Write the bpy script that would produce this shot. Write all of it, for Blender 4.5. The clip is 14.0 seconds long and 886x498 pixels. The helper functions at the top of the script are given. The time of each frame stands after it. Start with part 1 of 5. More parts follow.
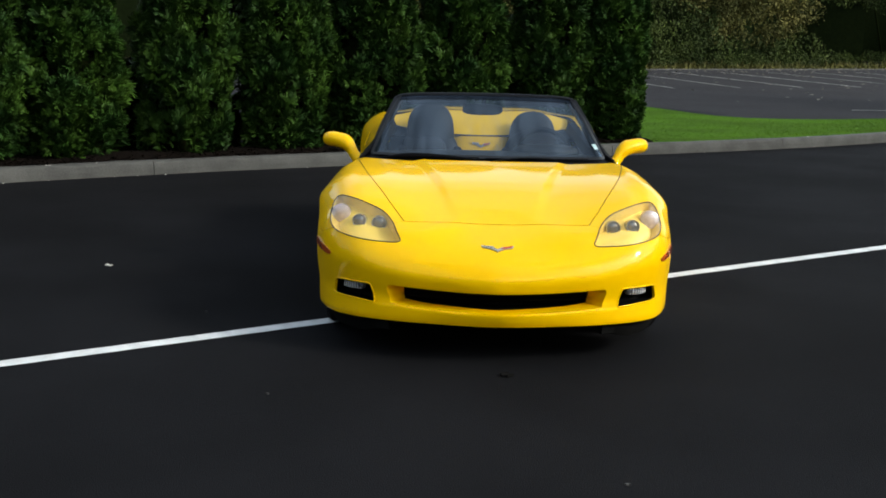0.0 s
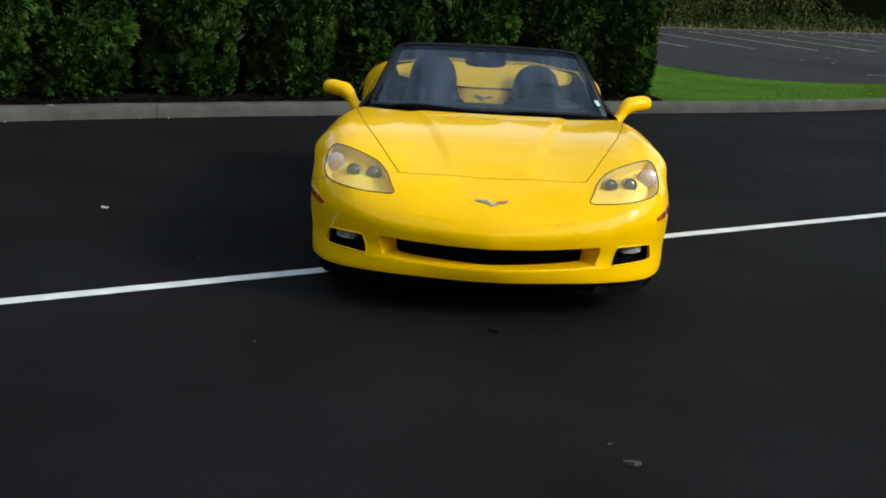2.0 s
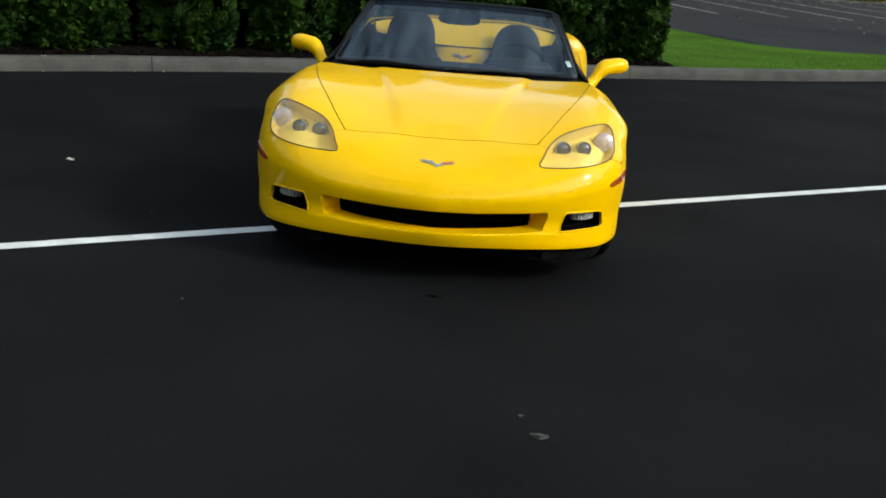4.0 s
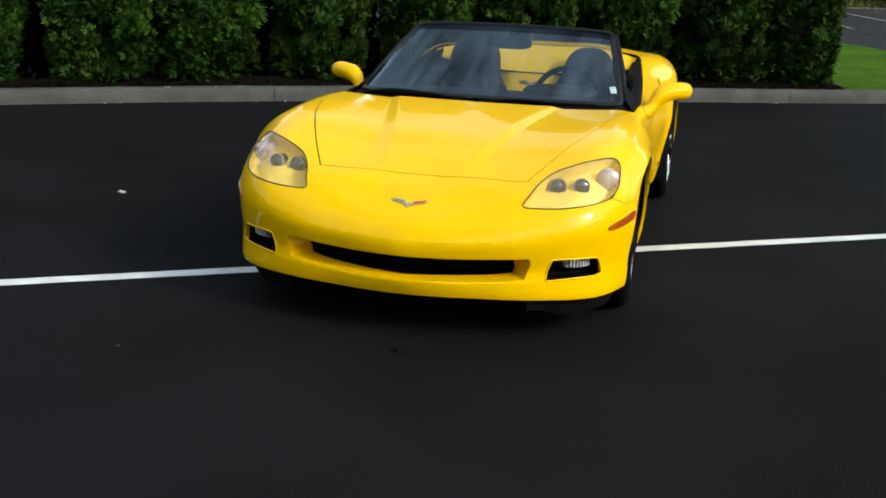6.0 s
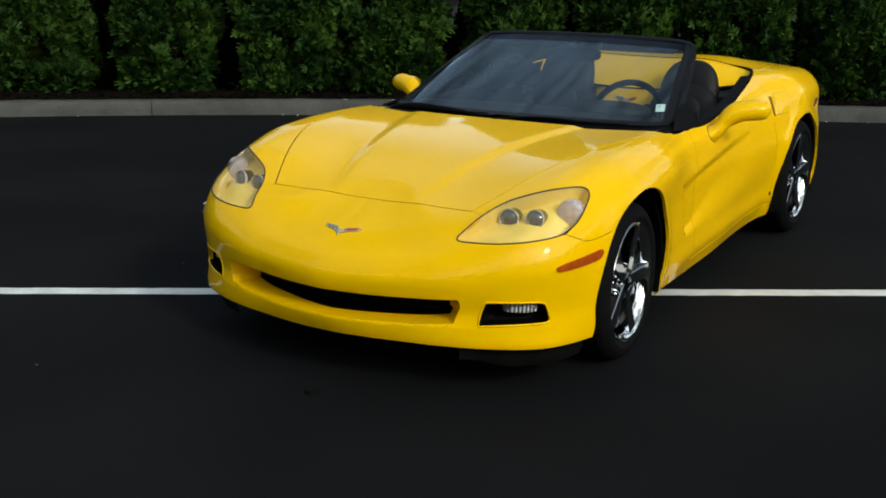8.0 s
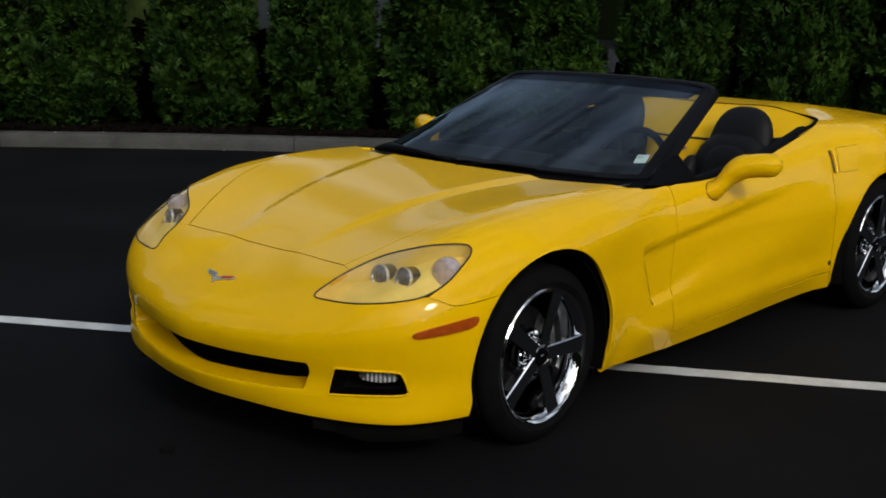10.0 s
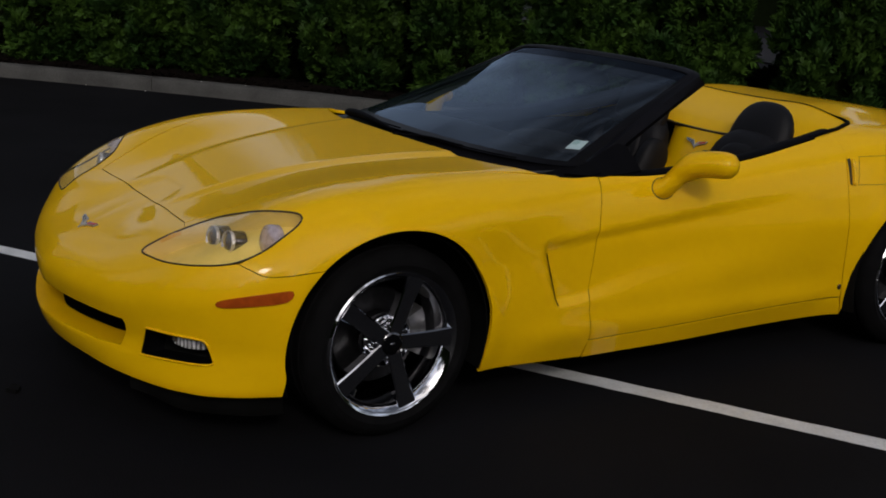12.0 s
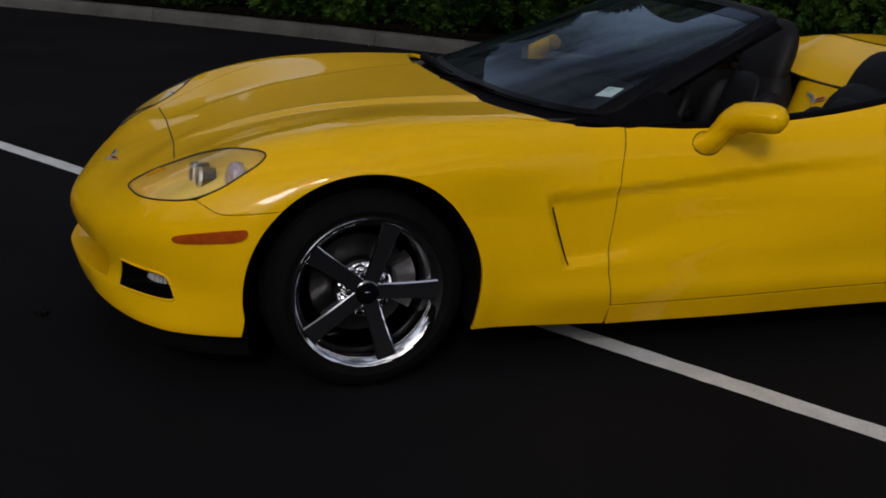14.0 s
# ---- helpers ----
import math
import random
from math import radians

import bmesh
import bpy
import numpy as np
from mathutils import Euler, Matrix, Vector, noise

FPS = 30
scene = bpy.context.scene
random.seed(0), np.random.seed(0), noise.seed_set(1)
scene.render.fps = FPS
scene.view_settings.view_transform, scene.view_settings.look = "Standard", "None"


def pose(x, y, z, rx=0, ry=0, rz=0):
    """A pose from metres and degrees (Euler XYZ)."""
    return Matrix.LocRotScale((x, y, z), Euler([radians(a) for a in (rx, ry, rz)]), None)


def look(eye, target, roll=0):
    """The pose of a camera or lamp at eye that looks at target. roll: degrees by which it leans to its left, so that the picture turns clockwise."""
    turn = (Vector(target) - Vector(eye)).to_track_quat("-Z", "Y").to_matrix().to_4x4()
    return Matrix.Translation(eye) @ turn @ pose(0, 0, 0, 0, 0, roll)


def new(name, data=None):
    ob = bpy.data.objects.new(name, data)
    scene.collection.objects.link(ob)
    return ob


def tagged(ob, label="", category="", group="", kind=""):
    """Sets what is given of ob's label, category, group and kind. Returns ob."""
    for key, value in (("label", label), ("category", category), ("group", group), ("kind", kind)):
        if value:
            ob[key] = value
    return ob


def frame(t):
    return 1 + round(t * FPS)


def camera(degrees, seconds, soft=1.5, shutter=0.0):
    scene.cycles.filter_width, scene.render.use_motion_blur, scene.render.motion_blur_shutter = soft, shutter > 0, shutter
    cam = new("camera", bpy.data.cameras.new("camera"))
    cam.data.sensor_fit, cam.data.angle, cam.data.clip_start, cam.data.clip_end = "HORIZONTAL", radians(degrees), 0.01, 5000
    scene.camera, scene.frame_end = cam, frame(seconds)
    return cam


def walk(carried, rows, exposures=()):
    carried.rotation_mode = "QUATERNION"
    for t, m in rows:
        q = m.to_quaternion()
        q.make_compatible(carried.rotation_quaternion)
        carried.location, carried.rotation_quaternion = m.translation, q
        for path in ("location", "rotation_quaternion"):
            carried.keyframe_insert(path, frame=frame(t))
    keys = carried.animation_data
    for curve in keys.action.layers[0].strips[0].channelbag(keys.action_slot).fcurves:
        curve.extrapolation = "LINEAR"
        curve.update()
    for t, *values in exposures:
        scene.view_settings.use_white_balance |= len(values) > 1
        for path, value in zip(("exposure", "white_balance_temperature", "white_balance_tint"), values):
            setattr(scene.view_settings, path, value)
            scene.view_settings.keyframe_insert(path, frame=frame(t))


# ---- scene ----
cam = camera(42.10, 14.0, soft=1.75)
PATH = [
    (0, (-0.288, -6.324, 1.669), (-0.282, -4.362, 1.282), 1.34),
    (0.5, (-0.226, -6.342, 1.674), (-0.214, -4.378, 1.294), 2.10),
    (1, (-0.219, -6.309, 1.666), (-0.174, -4.356, 1.237), 3.12),
    (1.5, (-0.227, -6.287, 1.657), (-0.196, -4.341, 1.195), 2.88),
    (2, (-0.211, -6.270, 1.659), (-0.217, -4.325, 1.192), 3.09),
    (2.5, (-0.183, -6.250, 1.654), (-0.193, -4.307, 1.181), 2.39),
    (3, (-0.114, -6.215, 1.642), (-0.132, -4.283, 1.124), 2.72),
    (3.2, (-0.073, -6.204, 1.628), (-0.059, -4.274, 1.105), 3.22),
    (5.3, (0.963, -5.660, 1.659), (0.619, -3.765, 1.120), 2.86),
    (5.5, (1.064, -5.566, 1.653), (0.696, -3.674, 1.121), 1.38),
    (6, (1.302, -5.368, 1.647), (0.839, -3.491, 1.136), 2.12),
    (6.5, (1.674, -5.104, 1.646), (1.060, -3.263, 1.162), 1.46),
    (7, (1.940, -4.781, 1.658), (1.279, -2.976, 1.106), 3.28),
    (7.5, (2.230, -4.548, 1.611), (1.372, -2.815, 1.102), 2.39),
    (8, (2.524, -4.248, 1.614), (1.542, -2.579, 1.114), 0.75),
    (8.5, (2.733, -3.921, 1.611), (1.718, -2.280, 1.086), 1.92),
    (8.7, (2.806, -3.807, 1.596), (1.721, -2.206, 1.088), 1.42),
    (10.8, (3.644, -2.522, 1.549), (2.182, -1.252, 1.048), 1.97),
    (11, (3.680, -2.404, 1.536), (2.191, -1.179, 1.003), 1.95),
    (11.5, (3.780, -2.091, 1.539), (2.240, -0.932, 1.002), 1.82),
    (12, (3.969, -1.796, 1.544), (2.337, -0.746, 1.060), 4.04),
    (12.5, (4.080, -1.526, 1.516), (2.397, -0.531, 1.095), 2.93),
    (13, (4.072, -1.227, 1.544), (2.348, -0.343, 1.054), 3.53),
    (13.5, (4.148, -0.988, 1.498), (2.362, -0.264, 0.964), 3.38),
    (14, (4.222, -0.772, 1.502), (2.391, -0.208, 0.928), 2.96),
]
walk(cam, [(t, look(e, g, r)) for t, e, g, r in PATH], exposures=[(0, 0.4, 6500, 3), (1.5, 0.18, 6500, 0), (3, 0.18, 6500, -1), (5.5, 0.4, 6500, 0), (6.5, 0.23, 6500, -2), (7.5, -0.02, 6500, -3), (8.5, -0.34, 6500, 0), (11, -1.04, 6500, 10), (12.5, -1.33, 6500, 14), (14, -1.31, 6500, 14)])

# ---- sky, sun ----
SUN_AZ, SUN_EL = 112.0, 31.0          # degrees: azimuth from +y towards +x, height
world = bpy.data.worlds.new("sky")
scene.world = world
world.use_nodes = True
wn = world.node_tree.nodes
sky = wn.new("ShaderNodeTexSky")
sky.sky_type = "NISHITA"
sky.sun_disc = False
sky.sun_elevation = radians(SUN_EL)
sky.sun_rotation = radians(SUN_AZ)
sky.dust_density = 3.0
wn["Background"].inputs[1].default_value = 0.188
# a high white overcast with brighter and duller banks over the clear sky
grey = wn.new("ShaderNodeHueSaturation")
grey.inputs["Saturation"].default_value = 0.5
grey.inputs["Value"].default_value = 1.35
cloud = wn.new("ShaderNodeTexNoise")
cloud.inputs["Scale"].default_value = 3.2
cloud.inputs["Detail"].default_value = 7
bank = wn.new("ShaderNodeMapRange")
bank.inputs["From Min"].default_value = 0.42
bank.inputs["From Max"].default_value = 0.58
bank.inputs["To Min"].default_value = 0.35
bank.inputs["To Max"].default_value = 1.65
tone = wn.new("ShaderNodeMix")
tone.data_type, tone.blend_type = "RGBA", "MULTIPLY"
tone.inputs["Factor"].default_value = 1.0
wl = world.node_tree.links
wl.new(sky.outputs[0], grey.inputs["Color"])
wl.new(cloud.outputs["Fac"], bank.inputs["Value"])
wl.new(grey.outputs["Color"], tone.inputs["A"])
wl.new(bank.outputs["Result"], tone.inputs["B"])
wl.new(tone.outputs["Result"], wn["Background"].inputs[0])
sun = new("sun", bpy.data.lights.new("sun", "SUN"))
sun.data.energy = 1.45
sun.data.angle = radians(7)
sun.data.color = (1.0, 0.95, 0.87)
sun_dir = Vector((math.sin(radians(SUN_AZ)) * math.cos(radians(SUN_EL)), math.cos(radians(SUN_AZ)) * math.cos(radians(SUN_EL)), math.sin(radians(SUN_EL))))
sun.matrix_world = look(sun_dir * 40, (0, 0, 0))

# ---- materials ----
def material(name, base, rough=0.5, metal=0.0, vary=0.0, scale=8.0, fine=0.0, fine_scale=120.0, bump=0.0, bump_scale=60.0,
             coat=0.0, specular=0.5, per_object=0.0, rough_vary=0.0, second=None, island=0.0, coat_rough=0.06, coat_ior=1.5):
    """A principled surface: colour stained at a large scale, grained at a fine one, with relief."""
    m = bpy.data.materials.new(name)
    m.use_nodes = True
    n, l = m.node_tree.nodes, m.node_tree.links
    b = n["Principled BSDF"]
    b.inputs["Roughness"].default_value = rough
    b.inputs["Metallic"].default_value = metal
    b.inputs["Coat Weight"].default_value = coat
    b.inputs["Coat Roughness"].default_value = coat_rough
    b.inputs["Coat IOR"].default_value = coat_ior
    b.inputs["Specular IOR Level"].default_value = specular
    co = n.new("ShaderNodeTexCoord")
    b.inputs["Base Color"].default_value = (*base, 1)
    out = None
    if vary or fine or per_object or second or island:
        big = n.new("ShaderNodeTexNoise")
        big.inputs["Scale"].default_value = scale
        big.inputs["Detail"].default_value = 6
        small = n.new("ShaderNodeTexNoise")
        small.inputs["Scale"].default_value = fine_scale
        small.inputs["Detail"].default_value = 4
        l.new(co.outputs["Object"], big.inputs["Vector"])
        l.new(co.outputs["Object"], small.inputs["Vector"])
        mix = n.new("ShaderNodeMix")
        mix.data_type = "RGBA"
        other = second if second else tuple(c * (1 - vary) for c in base)
        mix.inputs["A"].default_value = (*base, 1)
        mix.inputs["B"].default_value = (*other, 1)
        ramp = n.new("ShaderNodeMapRange")
        ramp.inputs["From Min"].default_value = 0.38
        ramp.inputs["From Max"].default_value = 0.62
        l.new(big.outputs["Fac"], ramp.inputs["Value"])
        l.new(ramp.outputs["Result"], mix.inputs["Factor"])
        out = mix.outputs["Result"]
        val = n.new("ShaderNodeMapRange")
        val.inputs["From Min"].default_value = 0.3
        val.inputs["From Max"].default_value = 0.7
        val.inputs["To Min"].default_value = 1 - fine
        val.inputs["To Max"].default_value = 1 + fine
        l.new(small.outputs["Fac"], val.inputs["Value"])
        hsv = n.new("ShaderNodeHueSaturation")
        l.new(out, hsv.inputs["Color"])
        value = val.outputs["Result"]
        for amount, node, socket in ((per_object, "ShaderNodeObjectInfo", "Random"), (island, "ShaderNodeNewGeometry", "Random Per Island")):
            if amount:
                info = n.new(node)
                rng = n.new("ShaderNodeMapRange")
                rng.inputs["To Min"].default_value = 1 - amount
                rng.inputs["To Max"].default_value = 1 + amount
                l.new(info.outputs[socket], rng.inputs["Value"])
                mul = n.new("ShaderNodeMath")
                mul.operation = "MULTIPLY"
                l.new(value, mul.inputs[0])
                l.new(rng.outputs["Result"], mul.inputs[1])
                value = mul.outputs[0]
        l.new(value, hsv.inputs["Value"])
        l.new(hsv.outputs["Color"], b.inputs["Base Color"])
        if rough_vary:
            rr = n.new("ShaderNodeMapRange")
            rr.inputs["To Min"].default_value = rough - rough_vary
            rr.inputs["To Max"].default_value = rough + rough_vary
            l.new(big.outputs["Fac"], rr.inputs["Value"])
            l.new(rr.outputs["Result"], b.inputs["Roughness"])
    if bump:
        bt = n.new("ShaderNodeTexNoise")
        bt.inputs["Scale"].default_value = bump_scale
        bt.inputs["Detail"].default_value = 5
        l.new(co.outputs["Object"], bt.inputs["Vector"])
        bp = n.new("ShaderNodeBump")
        bp.inputs["Strength"].default_value = bump
        bp.inputs["Distance"].default_value = 0.01
        l.new(bt.outputs["Fac"], bp.inputs["Height"])
        l.new(bp.outputs["Normal"], b.inputs["Normal"])
    return m


def glass(name, tint, ior=1.45, rough=0.0, haze=0.0, gloss_tint=(1, 1, 1), haze_tint=(0.8, 0.7, 0.4), streaks=False):
    """A clear pane: see-through with a true mirror gloss; haze paints a diffuse veil on it."""
    m = bpy.data.materials.new(name)
    m.use_nodes = True
    n, l = m.node_tree.nodes, m.node_tree.links
    n.remove(n["Principled BSDF"])
    clear = n.new("ShaderNodeBsdfTransparent")
    clear.inputs["Color"].default_value = (*tint, 1)
    gloss = n.new("ShaderNodeBsdfGlossy")
    gloss.inputs["Roughness"].default_value = rough
    gloss.inputs["Color"].default_value = (*gloss_tint, 1)
    fr = n.new("ShaderNodeFresnel")
    fr.inputs["IOR"].default_value = ior
    mix = n.new("ShaderNodeMixShader")
    l.new(fr.outputs[0], mix.inputs[0])
    body = clear.outputs[0]
    if haze:
        dull = n.new("ShaderNodeBsdfDiffuse")
        dull.inputs["Color"].default_value = (*haze_tint, 1)
        veil = n.new("ShaderNodeMixShader")
        veil.inputs[0].default_value = haze
        if streaks:
            # streaks painted down the slope of the glass stand in for mirrored trees and clouds
            co = n.new("ShaderNodeTexCoord")
            run = n.new("ShaderNodeMapping")
            run.inputs["Scale"].default_value = (11.0, 1.1, 1.1)
            run.inputs["Rotation"].default_value = (0.0, 0.0, 0.3)
            streak_noise = n.new("ShaderNodeTexNoise")
            streak_noise.inputs["Scale"].default_value = 1.6
            streak_noise.inputs["Detail"].default_value = 3
            amount = n.new("ShaderNodeMapRange")
            amount.inputs["From Min"].default_value = 0.35
            amount.inputs["From Max"].default_value = 0.68
            amount.inputs["To Min"].default_value = haze * 0.15
            amount.inputs["To Max"].default_value = haze * 2.0
            l.new(co.outputs["Object"], run.inputs["Vector"])
            l.new(run.outputs["Vector"], streak_noise.inputs["Vector"])
            l.new(streak_noise.outputs["Fac"], amount.inputs["Value"])
            l.new(amount.outputs["Result"], veil.inputs[0])
        l.new(clear.outputs[0], veil.inputs[1])
        l.new(dull.outputs[0], veil.inputs[2])
        body = veil.outputs[0]
    l.new(body, mix.inputs[1])
    l.new(gloss.outputs[0], mix.inputs[2])
    l.new(mix.outputs[0], n["Material Output"].inputs["Surface"])
    return m


YELLOW = material("yellow_paint", (0.86, 0.503, 0.0004), 0.45, vary=0.03, scale=3.0, coat=0.8, coat_rough=0.06, coat_ior=1.29, specular=0.05)
BLACK_TRIM = material("black_trim", (0.003, 0.003, 0.004), 0.6, specular=0.05, vary=0.3, scale=20, bump=0.05, bump_scale=300)
FRAME_BLACK = material("frame_black", (0.004, 0.004, 0.006), 0.5, specular=0.1, vary=0.3, scale=14)
EDGE_BLACK = material("black_edge_print", (0.003, 0.003, 0.004), 0.4, specular=0.1, vary=0.3, scale=20, coat=0.06, coat_rough=0.05)
FOG_CHROME = material("fog_mirror", (0.5, 0.5, 0.52), 0.15, 0.7, vary=0.4, scale=70, bump=1.0, bump_scale=45)
FOG_RIB = material("fog_rib_mirror", (0.75, 0.75, 0.77), 0.2, 0.0, vary=0.25, scale=60, coat=0.6)
# rubber seals, also strips and slots coloured dark in place of shade
SEAL_AND_GAP = material("seal_and_gap", (0.035, 0.022, 0.01), 0.5, vary=0.3, scale=30)
# near-black for black parts and for fillers put where only shade shows
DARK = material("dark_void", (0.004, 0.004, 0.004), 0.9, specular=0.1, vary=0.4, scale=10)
LEATHER = material("black_leather", (0.008, 0.008, 0.0095), 0.5, specular=0.18, vary=0.25, scale=14, bump=0.25, bump_scale=220)
DASH = material("dash_vinyl", (0.03, 0.031, 0.034), 0.55, vary=0.25, scale=9, bump=0.3, bump_scale=260)
CARPET = material("carpet", (0.018, 0.018, 0.02), 0.95, vary=0.3, scale=30, fine=0.3, fine_scale=500, bump=0.4, bump_scale=500)
RUBBER = material("tyre_rubber", (0.0045, 0.0045, 0.005), 0.85, specular=0.08, vary=0.35, scale=16, bump=0.2, bump_scale=150)
CHROME = material("chrome", (0.76, 0.77, 0.8), 0.05, 1.0, vary=0.08, scale=12)
STEEL = material("brake_steel", (0.045, 0.045, 0.048), 0.45, 1.0, vary=0.3, scale=25, bump=0.1, bump_scale=90)
CALIPER = material("caliper_metal", (0.26, 0.26, 0.27), 0.4, 0.8, vary=0.3, scale=20)
AMBER = material("amber_lens", (0.42, 0.07, 0.006), 0.12, vary=0.2, scale=40, coat=1.0)
RED_LENS = material("red_lens", (0.22, 0.012, 0.008), 0.15, vary=0.2, scale=40, coat=1.0)
# haze of the plastic; its yellow tint also brightens the lamp's inside
LENS = glass("clear_lens", (0.97, 0.96, 0.93), 1.42, haze=0.04, haze_tint=(0.8, 0.72, 0.42))
# the bluish haze paints the veil of reflected sky onto the glass
WINDSHIELD = glass("tinted_glass", (0.52, 0.58, 0.63), 1.42, gloss_tint=(0.4, 0.5, 0.62), haze=0.026, haze_tint=(0.5, 0.66, 0.86), streaks=True)
SHADE_BAND = glass("shade_band_glass", (0.25, 0.27, 0.34), 1.2, gloss_tint=(0.3, 0.36, 0.45))
LAMP_GLASS = material("lamp_glass", (0.06, 0.07, 0.11), 0.05, 0.0, vary=0.4, scale=40, coat=1.0, specular=0.9)
REFLECTOR = material("lamp_reflector", (0.75, 0.75, 0.78), 0.2, 0.65, vary=0.25, scale=60, bump=0.6, bump_scale=90)
FROSTED = material("indicator_lens", (0.56, 0.47, 0.5), 0.2, 0.1, vary=0.25, scale=50, coat=1.0)
PAPER = material("sticker_paper", (0.42, 0.56, 0.58), 0.5, vary=0.1, scale=60)
STICKER_INK = material("sticker_ink", (0.2, 0.36, 0.36), 0.5, vary=0.1, scale=60)
EMBLEM_SILVER = material("emblem_silver", (0.5, 0.49, 0.47), 0.35, 0.5, vary=0.15, scale=60)
EMBLEM_RED = material("emblem_red", (0.5, 0.04, 0.02), 0.2, vary=0.1, scale=50, coat=1.0)
EMBLEM_BLACK = material("emblem_black", (0.02, 0.02, 0.02), 0.2, coat=1.0)
CHROME_DARK = material("smoked_chrome", (0.2, 0.2, 0.215), 0.12, 1.0, vary=0.15, scale=20)

ASPHALT = material("asphalt", (0.0086, 0.0087, 0.0102), 0.88, specular=0.06, vary=0.3, scale=0.7, fine=0.35, fine_scale=180, bump=0.5, bump_scale=170, rough_vary=0.12)
OLD_ASPHALT = material("worn_asphalt", (0.021, 0.0205, 0.0235), 0.9, specular=0.15, vary=0.25, scale=0.5, fine=0.25, fine_scale=60, bump=0.4, bump_scale=90)
PAINT_LINE = material("line_paint", (0.74, 0.755, 0.76), 0.6, vary=0.2, scale=6, fine=0.12, fine_scale=120, bump=0.3, bump_scale=160)
CONCRETE = material("kerb_concrete", (0.066, 0.066, 0.062), 0.85, vary=0.35, scale=3.0, fine=0.2, fine_scale=70, bump=0.5, bump_scale=60, per_object=0.06)
# brown bark taken near-black, with the shade under the hedge in its colour
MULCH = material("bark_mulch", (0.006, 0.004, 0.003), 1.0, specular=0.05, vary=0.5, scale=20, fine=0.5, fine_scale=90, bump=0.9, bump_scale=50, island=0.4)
GRASS = material("grass", (0.06, 0.13, 0.006), 0.8, specular=0.05, vary=0.3, scale=0.8, fine=0.1, fine_scale=60, island=0.12)
SOIL = material("lawn_soil", (0.056, 0.125, 0.006), 0.9, specular=0.05, vary=0.3, scale=0.8, fine=0.2, fine_scale=40)
FOLIAGE = material("hedge_foliage", (0.033, 0.072, 0.0075), 0.65, specular=0.15, vary=0.5, scale=2.2, fine=0.25, fine_scale=12, island=0.26, per_object=0.1, second=(0.011, 0.033, 0.0045))
WOODS_SHADE = material("woods_shade", (0.005, 0.008, 0.003), 1.0, specular=0.0, vary=0.4, scale=8)
BARK = material("bark", (0.07, 0.05, 0.035), 0.9, vary=0.4, scale=12, bump=0.8, bump_scale=30)
WOODS = material("woodland_foliage", (0.038, 0.054, 0.012), 0.7, specular=0.1, vary=0.5, scale=0.6, island=0.3, second=(0.016, 0.026, 0.006))
WOODS_OLIVE = material("olive_foliage", (0.078, 0.073, 0.02), 0.7, specular=0.1, vary=0.5, scale=0.7, island=0.3, second=(0.034, 0.038, 0.01))
REFLECT_DARK = material("reflect_ring_green", (0.03, 0.045, 0.01), 0.8, specular=0.1, vary=0.6, scale=0.5, fine=0.4, fine_scale=3.0, bump=1.0, bump_scale=3.0, second=(0.01, 0.016, 0.004))
# near-black puts the hedge's inner shade into the colour; far trunks share it
SHADED_WOOD = material("shaded_wood", (0.005, 0.01, 0.002), 1.0, specular=0.0, vary=0.6, scale=25, fine=0.5, fine_scale=90, second=(0.005, 0.004, 0.002))
OLD_LINE = material("faded_line_paint", (0.42, 0.42, 0.4), 0.8, vary=0.6, scale=1.5, fine=0.3, fine_scale=40, bump=0.3, bump_scale=120)
SPECK = material("pale_litter", (0.5, 0.49, 0.45), 0.7, vary=0.3, scale=60, per_object=0.3)
SMEAR = material("grey_smear", (0.055, 0.054, 0.052), 0.9, vary=0.4, scale=60)
LEAF_DRY = material("dry_leaf", (0.22, 0.2, 0.16), 0.8, vary=0.3, scale=60, per_object=0.4)


# ---- mesh helpers ----
def mesh_of(name, verts, faces, normals=None, smooth=True):
    me = bpy.data.meshes.new(name)
    me.from_pydata([tuple(map(float, v)) for v in verts], [], [tuple(map(int, f)) for f in faces])
    me.update()
    if smooth:
        me.polygons.foreach_set("use_smooth", [True] * len(me.polygons))
    if normals is not None:
        me.normals_split_custom_set_from_vertices([tuple(map(float, v)) for v in normals])
    return me


def part(name, data, mat, parent=None, label=""):
    """Links a mesh (or bmesh) as one object under its thing."""
    if isinstance(data, bmesh.types.BMesh):
        me = bpy.data.meshes.new(name)
        data.to_mesh(me)
        data.free()
        data = me
    if mat is not None and not data.materials:
        data.materials.append(mat)
    ob = new(name, data)
    if parent is not None:
        ob.parent = parent
    return tagged(ob, label)


def thing(name, label, category, group="", kind="", at=(0, 0, 0)):
    ob = new(name)
    ob.location = at
    return tagged(ob, label, category, group, kind)


def shade(bm, angle=40):
    for f in bm.faces:
        f.smooth = True
    for e in bm.edges:
        if len(e.link_faces) == 2 and e.calc_face_angle(0) > radians(angle):
            e.smooth = False
    return bm


def box(size, at=(0, 0, 0), bevel=0.0, seg=2, rot=None):
    bm = bmesh.new()
    bmesh.ops.create_cube(bm, size=1, matrix=Matrix.Diagonal((*size, 1)))
    if bevel:
        bmesh.ops.bevel(bm, geom=list(bm.edges), offset=bevel, segments=seg, affect="EDGES", profile=0.5)
    m = Matrix.Translation(at) @ (rot if rot else Matrix())
    bmesh.ops.transform(bm, matrix=m, verts=bm.verts)
    return shade(bm)


